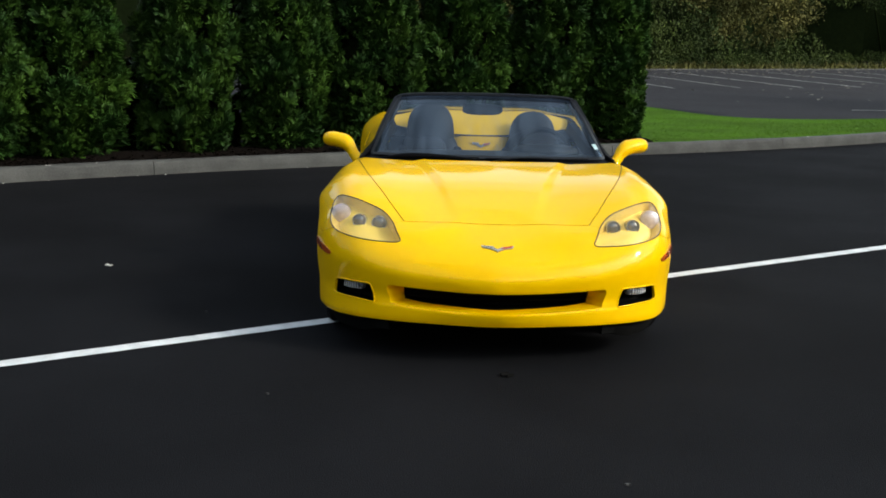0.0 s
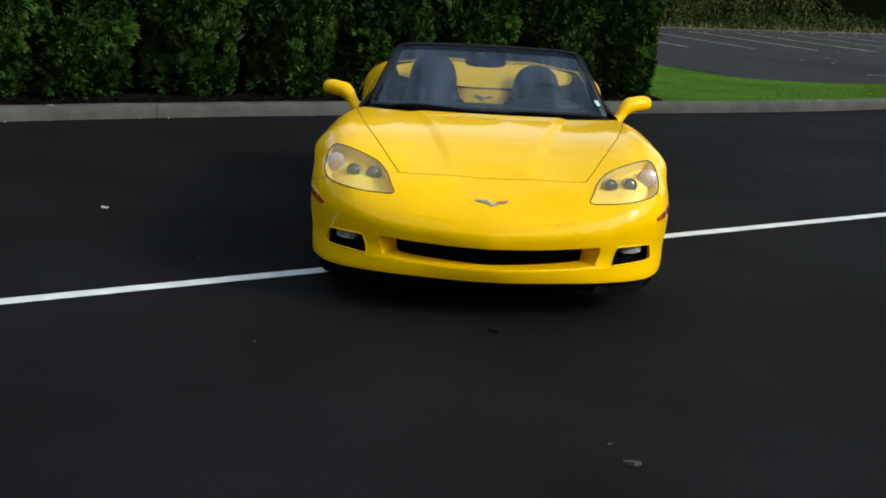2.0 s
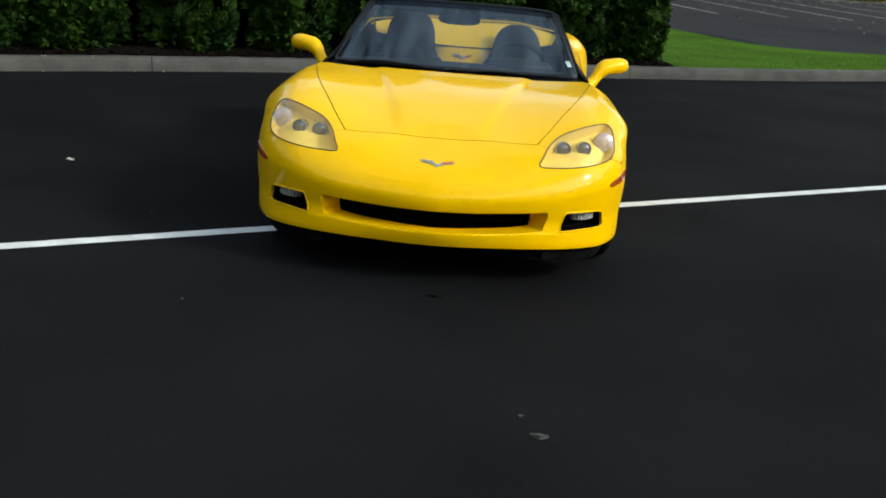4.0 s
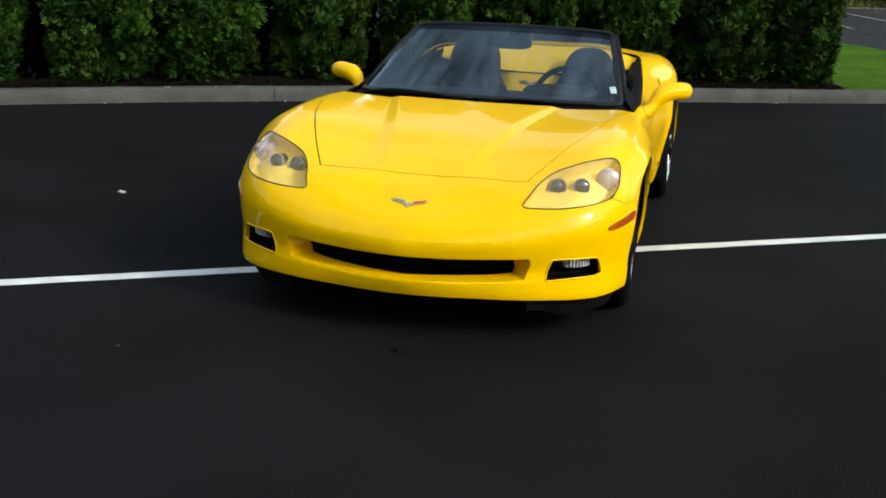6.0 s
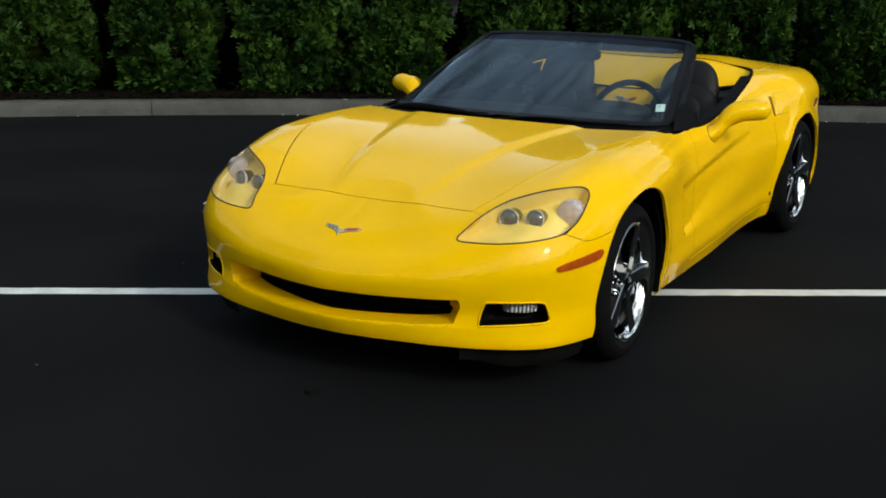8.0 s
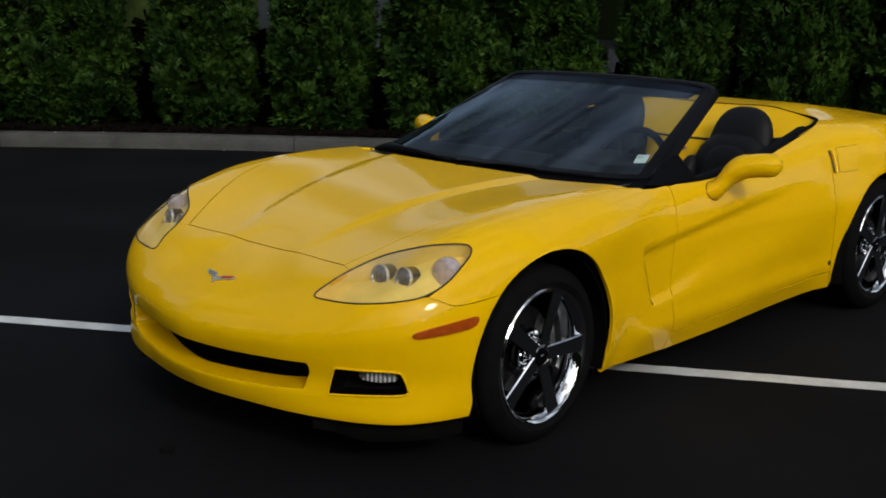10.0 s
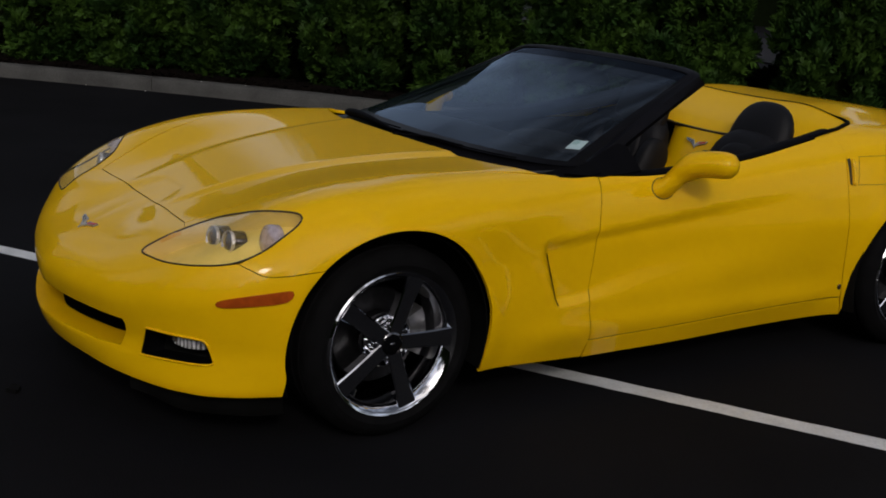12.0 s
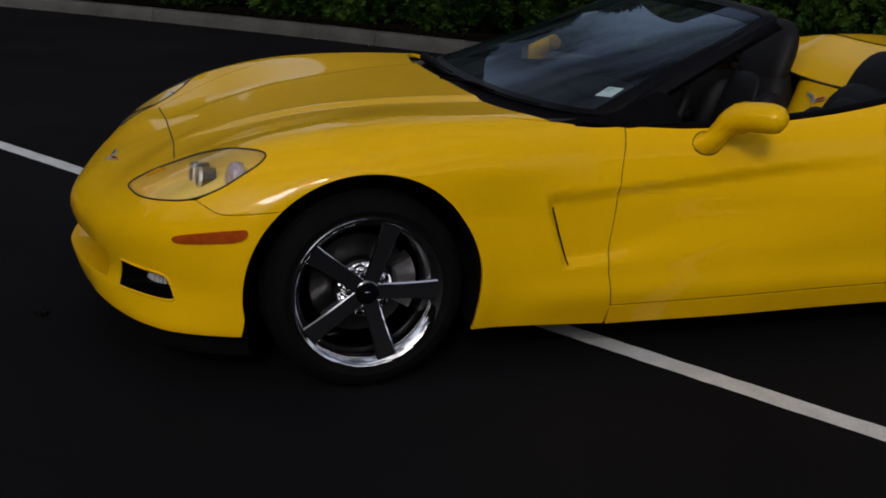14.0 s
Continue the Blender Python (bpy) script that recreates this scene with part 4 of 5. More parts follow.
bumper = part("front_bumper", panel("front_bumper", nose_way, both_sides(*bumper_half),
              (mouth_outline, fog_outline, fog_outline[::-1] * mirror_x), gap=0.0012), YELLOW, car)

door_front = [(0.808, 0.888, 0.83), (0.84, 0.88, 0.79), (0.873, 0.858, 0.685), (0.86, 0.85, 0.56), (0.885, 0.835, 0.39), (0.888, 0.848, 0.3), (0.872, 0.862, 0.23)]
fender_low = [(0.872, 0.862, 0.23), (0.85, 0.87, 0.152)]
fender_base = [(0.85, 0.87, 0.152), (0.88, 0.6, 0.166), (0.89, 0.365, 0.178)]
lamp_upper = [lamp_loop[i] for i in (4, 5, 6, 7, 8, 9, 10, 11, 12, 13)]
door_front = snap(side_way, door_front, 50)
fender_loop = joined(hood_side, [hood_end, (0.805, 0.8, 0.83), door_front[0]], door_front, fender_low, fender_base,
                     [fender_base[-1]] + arch(0, ARCH_F, 190, 44, 16)[1:-1] + [seam_low[-1]], seam_low[::-1],
                     [seam_low[0]] + lamp_upper[1:-1] + [(0.5, -0.635, 0.625)], [(0.5, -0.635, 0.625), (0.51, -0.56, 0.655), hood_corner])
fender = panel("front_fender", nose_way, fender_loop, gap=0.0014)
part("front_fender", fender, YELLOW, car)
part("front_fender", mirror_panel(fender), YELLOW, car)

door_rear_x = [(0.86, 2.262, 0.255), (0.885, 2.23, 0.42), (0.888, 2.205, 0.6), (0.85, 2.205, 0.77), (0.81, 2.22, 0.86)]
belt = [(0.705, 2.225, 0.93), (0.725, 2.06, 0.9), (0.757, 1.774, 0.866), (0.782, 1.45, 0.84), (0.802, 1.15, 0.823), door_front[0]]
door_rear_x, belt = snap(side_way, door_rear_x, 40), snap(top_way, belt, 60)
door_loop = joined(door_front, [door_front[-1], (0.87, 1.5, 0.24), door_rear_x[0]], door_rear_x, snap(top_way, [door_rear_x[-1], (0.76, 2.223, 0.9), belt[0]], 12), belt)
door_panel = panel("door", side_way, door_loop)
rocker_loop = joined([(0.872, 0.858, 0.226), (0.87, 1.5, 0.236), (0.86, 2.262, 0.251)], [(0.86, 2.262, 0.251), (0.83, 2.3, 0.165)],
                     [(0.83, 2.3, 0.165), (0.83, 1.5, 0.152), (0.85, 0.864, 0.15)], [(0.85, 0.864, 0.15), (0.872, 0.858, 0.226)])
rocker = panel("sill", side_way, rocker_loop)
part("sill", rocker, YELLOW, car)
part("sill", mirror_panel(rocker), YELLOW, car)

# rear quarters and tail, tonneau
ton_side = snap(top_way, [(0.658, 2.392, 0.95), (0.672, 2.47, 0.95), (0.67, 2.57, 0.95), (0.66, 2.8, 0.95), (0.58, 3.09, 0.94), (0.345, 3.29, 0.93), (0, 3.34, 0.93)], 70)
ton_front = snap(top_way, [(0, 2.46, 0.95), (0.2, 2.458, 0.95), (0.35, 2.453, 0.97), (0.5, 2.44, 0.96), (0.59, 2.434, 0.95), (0.635, 2.42, 0.95), (0.658, 2.392, 0.95)], 50)
rim = snap(top_way, [(0.658, 2.392, 0.95), (0.678, 2.345, 0.94), (0.693, 2.285, 0.93), (0.705, 2.225, 0.93)], 16)
seam_up = snap(top_way, [(0.705, 2.225, 0.93), (0.76, 2.223, 0.9), door_rear_x[-1]], 12)
quarter_loop = (ton_side[::-1], rim, seam_up, door_rear_x[::-1], [door_rear_x[0], (0.83, 2.3, 0.165)],
                [(0.83, 2.3, 0.165)] + arch(2.685, ARCH_R, -8, 192, 18)[1:] + [(0.9, 3.07, 0.2)],
                [(0.9, 3.07, 0.2), (0.75, 3.28, 0.22), (0.4, 3.38, 0.22), (0, 3.4, 0.22)])
rear_body = part("rear_body", panel("rear_body", tail_way, both_sides(*quarter_loop), step=0.024), YELLOW, car)
part("tonneau_cover", panel("tonneau_cover", top_way, both_sides(ton_front, ton_side), step=0.022), YELLOW, car, "yellow roof cover with two low humps")


# dark strips added inside the shut lines, standing in for the gaps' shade
def shut_line(way, run, depth=0.0075, girth=0.0045):
    on = way.on(way.flat(run))
    on = on - field_normal(on) * depth
    for keep_side in (1, -1):
        part("shut_line", tube("shut_line", on * (keep_side, 1, 1), girth, 6), SEAL_AND_GAP, car)


shut_line(top_way, hood_side)
shut_line(top_way, hood_front)
shut_line(side_way, door_front)
shut_line(side_way, door_rear_x, 0.009, 0.0032)
shut_line(side_way, path_points([(0.872, 0.862, 0.228), (0.87, 1.5, 0.238), (0.86, 2.262, 0.253)], 40))

# painted filler where door and quarter meet above the handle
fill_run = seam_up - field_normal(seam_up) * 0.0032
for keep_side in (1, -1):
    part("quarter_joint", tube("quarter_joint", fill_run * (keep_side, 1, 1), 0.0034, 6), YELLOW, car)


# ---- wheels ----
def spoke(width_in, width_out, r0, r1, z0, z1):
    """One flat-faced spoke lying along +z, its face towards +x."""
    bm = bmesh.new()
    rows = []
    n = 7
    for i in range(n):
        t = i / (n - 1)
        r = r0 + (r1 - r0) * t
        w = (width_in + (width_out - width_in) * t) * (1 - 0.1 * math.sin(math.pi * t))
        x = z0 + (z1 - z0) * t ** 1.6
        e = 0.0042
        rows.append([bm.verts.new((px, py, r)) for px, py in ((x - 0.045, -w / 2 + 0.006), (x - e, -w / 2), (x, -w / 2 + e), (x, w / 2 - e), (x - e, w / 2), (x - 0.045, w / 2 - 0.006))])
    for a, b in zip(rows, rows[1:]):
        for j in range(5):
            bm.faces.new((a[j], a[j + 1], b[j + 1], b[j]))
        bm.faces.new((a[5], a[0], b[0], b[5]))
    bm.faces.new(rows[0])
    bm.faces.new(rows[-1][::-1])
    bmesh.ops.recalc_face_normals(bm, faces=bm.faces)
    return shade(bm, 25)


def build_wheel(r_tyre, r_rim, width, face, turn, where):
    """A wheel whose outer side looks to +x; face: x of the spoke faces."""
    half = width / 2
    w = part("wheel", lathe("wheel_hub", [(0.03, face - 0.085), (0.088, face - 0.08), (0.094, face - 0.06), (0.09, face - 0.045), (0.07, face - 0.05), (0.042, face - 0.05), (0.036, face - 0.02)], 40), CHROME, car, "five-spoke chromed alloy wheel")
    w.location = where
    side = r_tyre - r_rim
    tyre = [(r_rim - 0.012, half - 0.022), (r_rim + 0.004, half - 0.012), (r_rim + 0.012, half - 0.004), (r_rim + side * 0.35, half + 0.006), (r_rim + side * 0.62, half + 0.002), (r_rim + side * 0.66, half - 0.001),
            (r_tyre - 0.014, half - 0.012), (r_tyre - 0.004, half - 0.026), (r_tyre, half - 0.045)]
    for g in (0.55, 0.1):
        tyre += [(r_tyre, half * g + 0.012), (r_tyre - 0.008, half * g + 0.009), (r_tyre - 0.008, half * g - 0.003), (r_tyre, half * g - 0.006)]
    tyre += [(r_tyre, -half * 0.35), (r_tyre - 0.008, -half * 0.38), (r_tyre - 0.008, -half * 0.46), (r_tyre, -half * 0.49), (r_tyre, -half + 0.045), (r_tyre - 0.014, -half + 0.012), (r_rim + side * 0.4, -half - 0.004), (r_rim, -half + 0.01)]
    part("tyre", lathe("tyre", tyre, 72), RUBBER, w, "black low-profile tyre")
    rim = [(r_rim - 0.012, half - 0.03), (r_rim + 0.006, half - 0.016), (r_rim + 0.009, half - 0.006), (r_rim + 0.004, half - 0.001), (r_rim - 0.001, half - 0.003), (r_rim - 0.007, half - 0.007),
           (r_rim - 0.024, half - 0.026), (r_rim - 0.029, half - 0.04), (r_rim - 0.036, half - 0.08), (r_rim - 0.04, half - 0.13), (r_rim - 0.03, -half + 0.03), (r_rim - 0.012, -half + 0.015)]
    part("rim", lathe("rim", rim, 72), CHROME, w, "polished chrome rim barrel")
    for i in range(5):
        sp = spoke(0.056, 0.068, 0.03, r_rim - 0.01, face - 0.012, half - 0.008)
        bmesh.ops.rotate(sp, matrix=Matrix.Rotation(radians(turn + 72 * i), 3, "X"), verts=sp.verts)
        part("spoke", sp, CHROME, w)
        lug = lathe("lug_nut", [(0.0, face - 0.012), (0.008, face - 0.014), (0.0105, face - 0.02), (0.0105, face - 0.055)], 12)
        ang = radians(turn + 36 + 72 * i)
        nut = part("lug_nut", lug, CHROME, w)
        nut.location = (0, 0.058 * -math.sin(ang), 0.058 * math.cos(ang))
        cup = lathe("lug_seat", [(0.012, face - 0.052), (0.019, face - 0.05), (0.024, face - 0.03), (0.027, face - 0.03), (0.028, face - 0.06)], 20)
        seat = part("lug_seat", cup, CHROME, w)
        seat.location = nut.location
    cap = lathe("centre_cap", [(0.0, face - 0.007), (0.03, face - 0.0075), (0.037, face - 0.009), (0.041, face - 0.013), (0.042, face - 0.04)], 32)
    part("centre_cap", cap, CHROME_DARK, w, "smoked centre cap with a small emblem")
    mark = box((0.003, 0.018, 0.007), (face - 0.0065, 0, 0), 0.001, 1)
    part("cap_emblem", mark, CHROME, w)
    part("brake_disc", lathe("brake_disc", [(0.055, face - 0.125), (0.075, face - 0.1), (0.085, face - 0.1), (0.09, face - 0.118), (0.162, face - 0.118), (0.164, face - 0.12), (0.164, face - 0.142), (0.09, face - 0.142)], 56), STEEL, w, "grey steel brake disc")
    cal = bmesh.new()
    for i in range(9):
        a = radians(-28 + 56 * i / 8)
        ring = [(face - 0.09, 0.182), (face - 0.085, 0.172), (face - 0.085, 0.118), (face - 0.095, 0.11), (face - 0.165, 0.11), (face - 0.165, 0.185)]
        for x, r in ring:
            cal.verts.new((x, r * math.cos(a), r * math.sin(a)))
    cal.verts.ensure_lookup_table()
    for i in range(8):
        for j in range(6):
            cal.faces.new([cal.verts[k] for k in (i * 6 + j, i * 6 + (j + 1) % 6, (i + 1) * 6 + (j + 1) % 6, (i + 1) * 6 + j)])
    for i in (0, 8):
        cal.faces.new([cal.verts[i * 6 + j] for j in range(6)])
    bmesh.ops.recalc_face_normals(cal, faces=cal.faces)
    part("brake_caliper", shade(cal, 30), CALIPER, w, "cast aluminium brake caliper")
    return w


for wy, rt, rr, wide, fx, name_turn in ((0.0, 0.324, 0.24, 0.24, 0.908, -18.5), (2.685, 0.338, 0.251, 0.28, 0.91, -12)):
    for sgn in (1, -1):
        # the wheel's own frame sits at its middle; the outer side of its tyre stands at fx
        w = build_wheel(rt, rr, wide, wide / 2 - 0.006, name_turn, (sgn * (fx - wide / 2), wy + (0.01 if wy < 1 else 0.0), rt))
        # the front pair is steered a little to the driver's side
        w.rotation_euler = (0, 0, (math.pi if sgn < 0 else 0.0) + (radians(2.5) if wy < 1 else 0.0))


# ---- doors, mirrors, glass, lamps ----
def ring_strip(outer, inner):
    """A closed band between two outlines with equally many points."""
    n = len(outer)
    v = np.concatenate([outer, inner])
    return v, [(i, (i + 1) % n, n + (i + 1) % n, n + i) for i in range(n)]


def surface_at(x, y=None, z=None):
    """A point of the body's side (from y, z) or top (from x, y)."""
    return (side_way.on(np.array([[y, z]]))[0] if x is None else top_way.on(np.array([[x, y]]))[0])


def mirror_shell(sgn):
    spine = path_points([(0.775, 1.165, 0.752), (0.838, 1.18, 0.782), (0.866, 1.192, 0.815), (0.892, 1.214, 0.852), (0.93, 1.243, 0.881), (0.985, 1.272, 0.893), (1.03, 1.298, 0.895), (1.062, 1.32, 0.894)], 22)
    t = np.linspace(0, 1, 22)
    rad = spline((0, 0.046), (0.16, 0.042), (0.25, 0.034), (0.36, 0.035), (0.47, 0.046), (0.6, 0.053), (0.85, 0.054), (0.95, 0.046), (1, 0.022))(t)
    me = tube("mirror_housing", spine, rad, 18, squash=1.0)
    bm = bmesh.new()
    bm.from_mesh(me)
    for v in bm.verts:
        v.co.z = 0.885 + (v.co.z - 0.885) * (0.92 if v.co.x > 0.93 else 1)
        lim = 1.25 + 0.5 * (v.co.x - 0.9) + 0.03
        if v.co.x > 0.9 and v.co.y > lim:
            v.co.y = lim
        if v.co.z < 0.84:
            v.co.y = 1.19 + (v.co.y - 1.19) * (1 + 0.35 * min(1.0, (0.84 - v.co.z) / 0.06)) + 0.006
    shade(bm, 60)
    if sgn < 0:
        flip(bm)
    return bm


def stalk_foot():
    """The line in which the mirror's stalk leaves the body."""
    bm = mirror_shell(1)
    p = np.array([tuple(v.co) for v in bm.verts][:22 * 18]).reshape(22, 18, 3)
    bm.free()
    foot = []
    for j in range(18):
        f = car_field(p[:, j])
        i = int(np.argmax(f < 0))
        t = f[i - 1] / (f[i - 1] - f[i])
        foot.append(p[i - 1, j] + (p[i, j] - p[i - 1, j]) * t)
    return np.array(foot)


for sgn in (1, -1):
    dp = door_panel if sgn > 0 else mirror_panel(door_panel)
    door = part("door", dp, YELLOW, car, "yellow door with a hollowed flank")
    lining = box((0.05, 1.3, 0.5), (sgn * 0.725, 1.56, 0.56), 0.02)
    part("door_lining", lining, LEATHER, door, "black leather door lining")
    part("armrest", box((0.09, 0.62, 0.06), (sgn * 0.675, 1.62, 0.6), 0.022, 3), LEATHER, door)
    cap = [[(sgn * (b[0] - d), b[1], b[2] + h) for d, h in ((0.004, 0.002), (0.012, 0.012), (0.03, 0.015), (0.06, 0.008), (0.085, -0.05))] for b in belt]
    part("belt_trim", slab("belt_trim", cap, 0.004), BLACK_TRIM, door, "black rubber and vinyl sill of the window")
    mir = part("wing_mirror", mirror_shell(sgn), YELLOW, door, "yellow wing mirror on a curved stalk")
    gl = bmesh.new()
    bmesh.ops.create_circle(gl, cap_ends=True, segments=28, radius=0.5, matrix=Matrix.Translation((sgn * 0.985, 1.325, 0.892)) @ Matrix.Rotation(sgn * radians(-26.5), 4, "Z") @ Matrix.Rotation(radians(90), 4, "X") @ Matrix.Diagonal((0.12, 0.078, 1, 1)))
    part("mirror_glass", gl, CHROME, mir)
    collar = stalk_foot() * (sgn, 1, 1)
    part("mirror_gasket", tube("mirror_gasket", collar, 0.0026, 6, True), SEAL_AND_GAP, mir)

# the small handle slot, fuel flap, side plug
slot = joined([(0.8, 2.223, 0.852), (0.8, 2.238, 0.856)], [(0.8, 2.238, 0.856), (0.85, 2.226, 0.748)], [(0.85, 2.226, 0.748), (0.85, 2.216, 0.758)], [(0.85, 2.216, 0.758), (0.8, 2.223, 0.852)])
for sgn in (1, -1):
    # dark plate on the skin in place of the slot's shade
    me = panel("handle_slot_dark", side_way, slot, step=0.01, gap=0, fold=0.003, offset=0.0025)
    part("door_handle", me if sgn > 0 else mirror_panel(me), SEAL_AND_GAP, car, "dark strip standing in for the shaded hand slot")
    lipm = tube("handle_lip", side_way.on(side_way.flat(path_points([(0.8, 2.248, 0.852), (0.82, 2.246, 0.8), (0.85, 2.234, 0.75)], 12))) + (0.004, 0, 0), 0.009, 8)
    part("handle_lip", lipm if sgn > 0 else mirrored(lipm), YELLOW, car)
flap = joined([(0.8, 2.292, 0.862), (0.8, 2.45, 0.868)], [(0.8, 2.45, 0.868), (0.8, 2.458, 0.85), (0.87, 2.425, 0.76)], [(0.87, 2.425, 0.76), (0.87, 2.41, 0.75), (0.87, 2.262, 0.75)], [(0.87, 2.262, 0.75), (0.8, 2.292, 0.862)])
flap_edge = side_way.on(side_way.flat(flap))
part("fuel_flap", panel("fuel_flap", side_way, flap, step=0.016, gap=0.002, fold=0.004, offset=0.0022), YELLOW, car, "square yellow fuel flap")
part("flap_joint", tube("flap_joint", flap_edge - field_normal(flap_edge) * 0.0004, 0.0011, 6, True), SEAL_AND_GAP, car)
plug = surface_at(None, 2.24, 0.305)
part("side_plug", blob((0.01, 0.021, 0.025), tuple(plug), 2.4), SEAL_AND_GAP, car)

# fender vents
vent_loop = joined([(0.87, 0.611, 0.592), (0.87, 0.618, 0.592)], [(0.87, 0.618, 0.592), (0.88, 0.65, 0.49), (0.885, 0.687, 0.385)], [(0.885, 0.687, 0.385), (0.885, 0.683, 0.385)], [(0.885, 0.683, 0.385), (0.88, 0.6425, 0.49), (0.87, 0.611, 0.592)])
for sgn in (1, -1):
    # near-black strip on the skin, painted for the shade in the vent
    me = panel("vent", side_way, vent_loop, step=0.008, gap=0, fold=0.002, offset=0.003)
    part("fender_vent", me if sgn > 0 else mirror_panel(me), DARK, car, "narrow near-black strip standing in for the shaded vent slot")

# amber side markers
mark_loop = path_points([(0.834, -0.574, 0.502), (0.851, -0.546, 0.519), (0.919, -0.39, 0.548), (0.926, -0.364, 0.547), (0.926, -0.366, 0.528), (0.916, -0.402, 0.51), (0.853, -0.546, 0.494)], 46, True)
for sgn in (1, -1):
    me = panel("side_marker", nose_way, mark_loop, step=0.012, gap=0, fold=0.007, offset=0.006)
    part("side_marker", me if sgn > 0 else mirror_panel(me), AMBER, car, "long amber side marker lamp")

# red markers on the rear quarters
tail_loop = path_points([(0.9, 2.915, 0.742), (0.9, 2.93, 0.768), (0.9, 2.985, 0.778), (0.9, 3.035, 0.774), (0.9, 3.04, 0.756), (0.9, 2.985, 0.74), (0.9, 2.93, 0.732)], 40, True)
for sgn in (1, -1):
    me = panel("rear_marker", side_way, tail_loop, step=0.012, gap=0, fold=0.006, offset=0.005)
    part("rear_marker", me if sgn > 0 else mirror_panel(me), RED_LENS, car, "small red rear side marker")

# head lamps
BUCKET = material("lamp_bucket", (0.94, 0.71, 0.15), 0.4, vary=0.12, scale=14, coat=0.4)
bowl = panel("lamp_bowl", nose_way, lamp_outline, step=0.02, gap=0.0, fold=0, offset=-0.06)
lens = panel("lamp_lens", nose_way, lamp_outline, step=0.016, gap=0.003, fold=0, offset=0.001)
edge_on = nose_way.on(nose_way.flat(lamp_outline))
edge_nrm = field_normal(edge_on)
wall_v, wall_f = ring_strip(edge_on + edge_nrm * -0.002, edge_on - edge_nrm * 0.062)
gasket = tube("lamp_gasket", edge_on + edge_nrm * 0.0005, 0.003, 8, True)
LAMPS = ((0.602, -0.457, 0.648, 0.039, "low"), (0.704, -0.446, 0.657, 0.0365, "high"), (0.806, -0.366, 0.682, 0.05, "turn"))


def along_axis(me, at, d):
    """Turns a lathe's x axis towards d and sets it at a place."""
    bm = bmesh.new()
    bm.from_mesh(me)
    q = Vector((1, 0, 0)).rotation_difference(Vector(d))
    bmesh.ops.transform(bm, matrix=Matrix.Translation(at) @ q.to_matrix().to_4x4(), verts=bm.verts)
    return bm


for sgn in (1, -1):
    keep = (lambda m: m) if sgn > 0 else mirror_panel
    lamp = part("head_lamp", keep(bowl), BUCKET, car, "almond-shaped head lamp under a clear lens")
    wm = mesh_of("lamp_wall", wall_v * (sgn, 1, 1), wall_f)
    part("lamp_wall", wm, BUCKET, lamp)
    ln_ob = part("lamp_lens", keep(lens), LENS, lamp, "clear plastic lens")
    ln_ob.visible_shadow = False
    part("lamp_gasket", gasket if sgn > 0 else mirrored(gasket), SEAL_AND_GAP, lamp)
    for x, y, z, r, what in LAMPS:
        base = np.array((x, y - 0.034, z - 0.001))
        d = (0.1 * sgn, -0.98, 0.14)
        at = (base[0] * sgn, base[1], base[2])
        if what == "turn":
            part("turn_lamp", along_axis(lathe("turn_lamp", [(0, 0.016), (r * 0.6, 0.012), (r * 0.95, 0.002), (r, -0.006), (r, -0.03)], 32), at, d), FROSTED, lamp, "pale frosted indicator lamp")
        else:
            bez = part("projector_ring", along_axis(lathe("projector_ring", [(r * 0.86, 0.008), (r * 0.93, 0.013), (r, 0.009), (r * 1.01, 0.002)], 32), at, d), REFLECTOR, lamp)
            part("projector_barrel", along_axis(lathe("projector_barrel", [(r, 0.005), (r * 1.0, -0.004), (r * 1.0, -0.02), (r * 1.02, -0.04)], 32), at, d), CHROME_DARK, lamp)
            part("projector_lens", along_axis(lathe("projector_lens", [(0, 0.018), (r * 0.45, 0.016), (r * 0.75, 0.01), (r * 0.9, 0.002)], 32), at, d), LAMP_GLASS, lamp, "dark glass projector lens")

# fog lamps
fog_on = nose_way.on(nose_way.flat(fog_outline))
fog_in = fog_on + np.array([-0.022, 0.085, 0.0]) * 1.0
fv, ff = ring_strip(fog_on, fog_in)
for sgn in (1, -1):
    fog = part("fog_lamp", mesh_of("fog_housing", fv * (sgn, 1, 1), ff), BLACK_TRIM, car, "fog lamp in a black recess")
    bk = np.concatenate([fog_in, fog_in.mean(0)[None] + (0, 0.03, 0)]) * (sgn, 1, 1)
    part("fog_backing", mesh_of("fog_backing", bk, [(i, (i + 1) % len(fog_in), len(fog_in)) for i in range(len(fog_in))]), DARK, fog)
    part("fog_lip", tube("fog_lip", fog_on * (sgn, 1, 1), 0.0042, 8, True), YELLOW, fog, "rounded yellow lip of the recess")
    part("fog_reflector", blob((0.14, 0.05, 0.054), (sgn * 0.712, -0.602, 0.352), 2.6, Matrix.Rotation(sgn * radians(35), 4, "Z")), FOG_CHROME, fog, "bright faceted reflector")
    turn = Matrix.Rotation(sgn * radians(35), 4, "Z")
    for k in range(8):
        off = turn @ Vector((sgn * (k - 3.2) * 0.0145, -0.021 + 0.0009 * (k - 3.5) ** 2, 0.003))
        part("fog_rib", box((0.0075, 0.02, 0.042 - 0.0012 * abs(k - 3.5)), (sgn * 0.712 + off.x, -0.602 + off.y, 0.352 + off.z), 0.0025, 2, turn), FOG_RIB, fog)

# mouth: yellow funnel, dark grille with bars
mouth_on = nose_way.on(nose_way.flat(mouth_outline))
inner = mouth_on.copy()
inner[:, 0] = np.clip(inner[:, 0], -0.53, 0.53) * 0.872
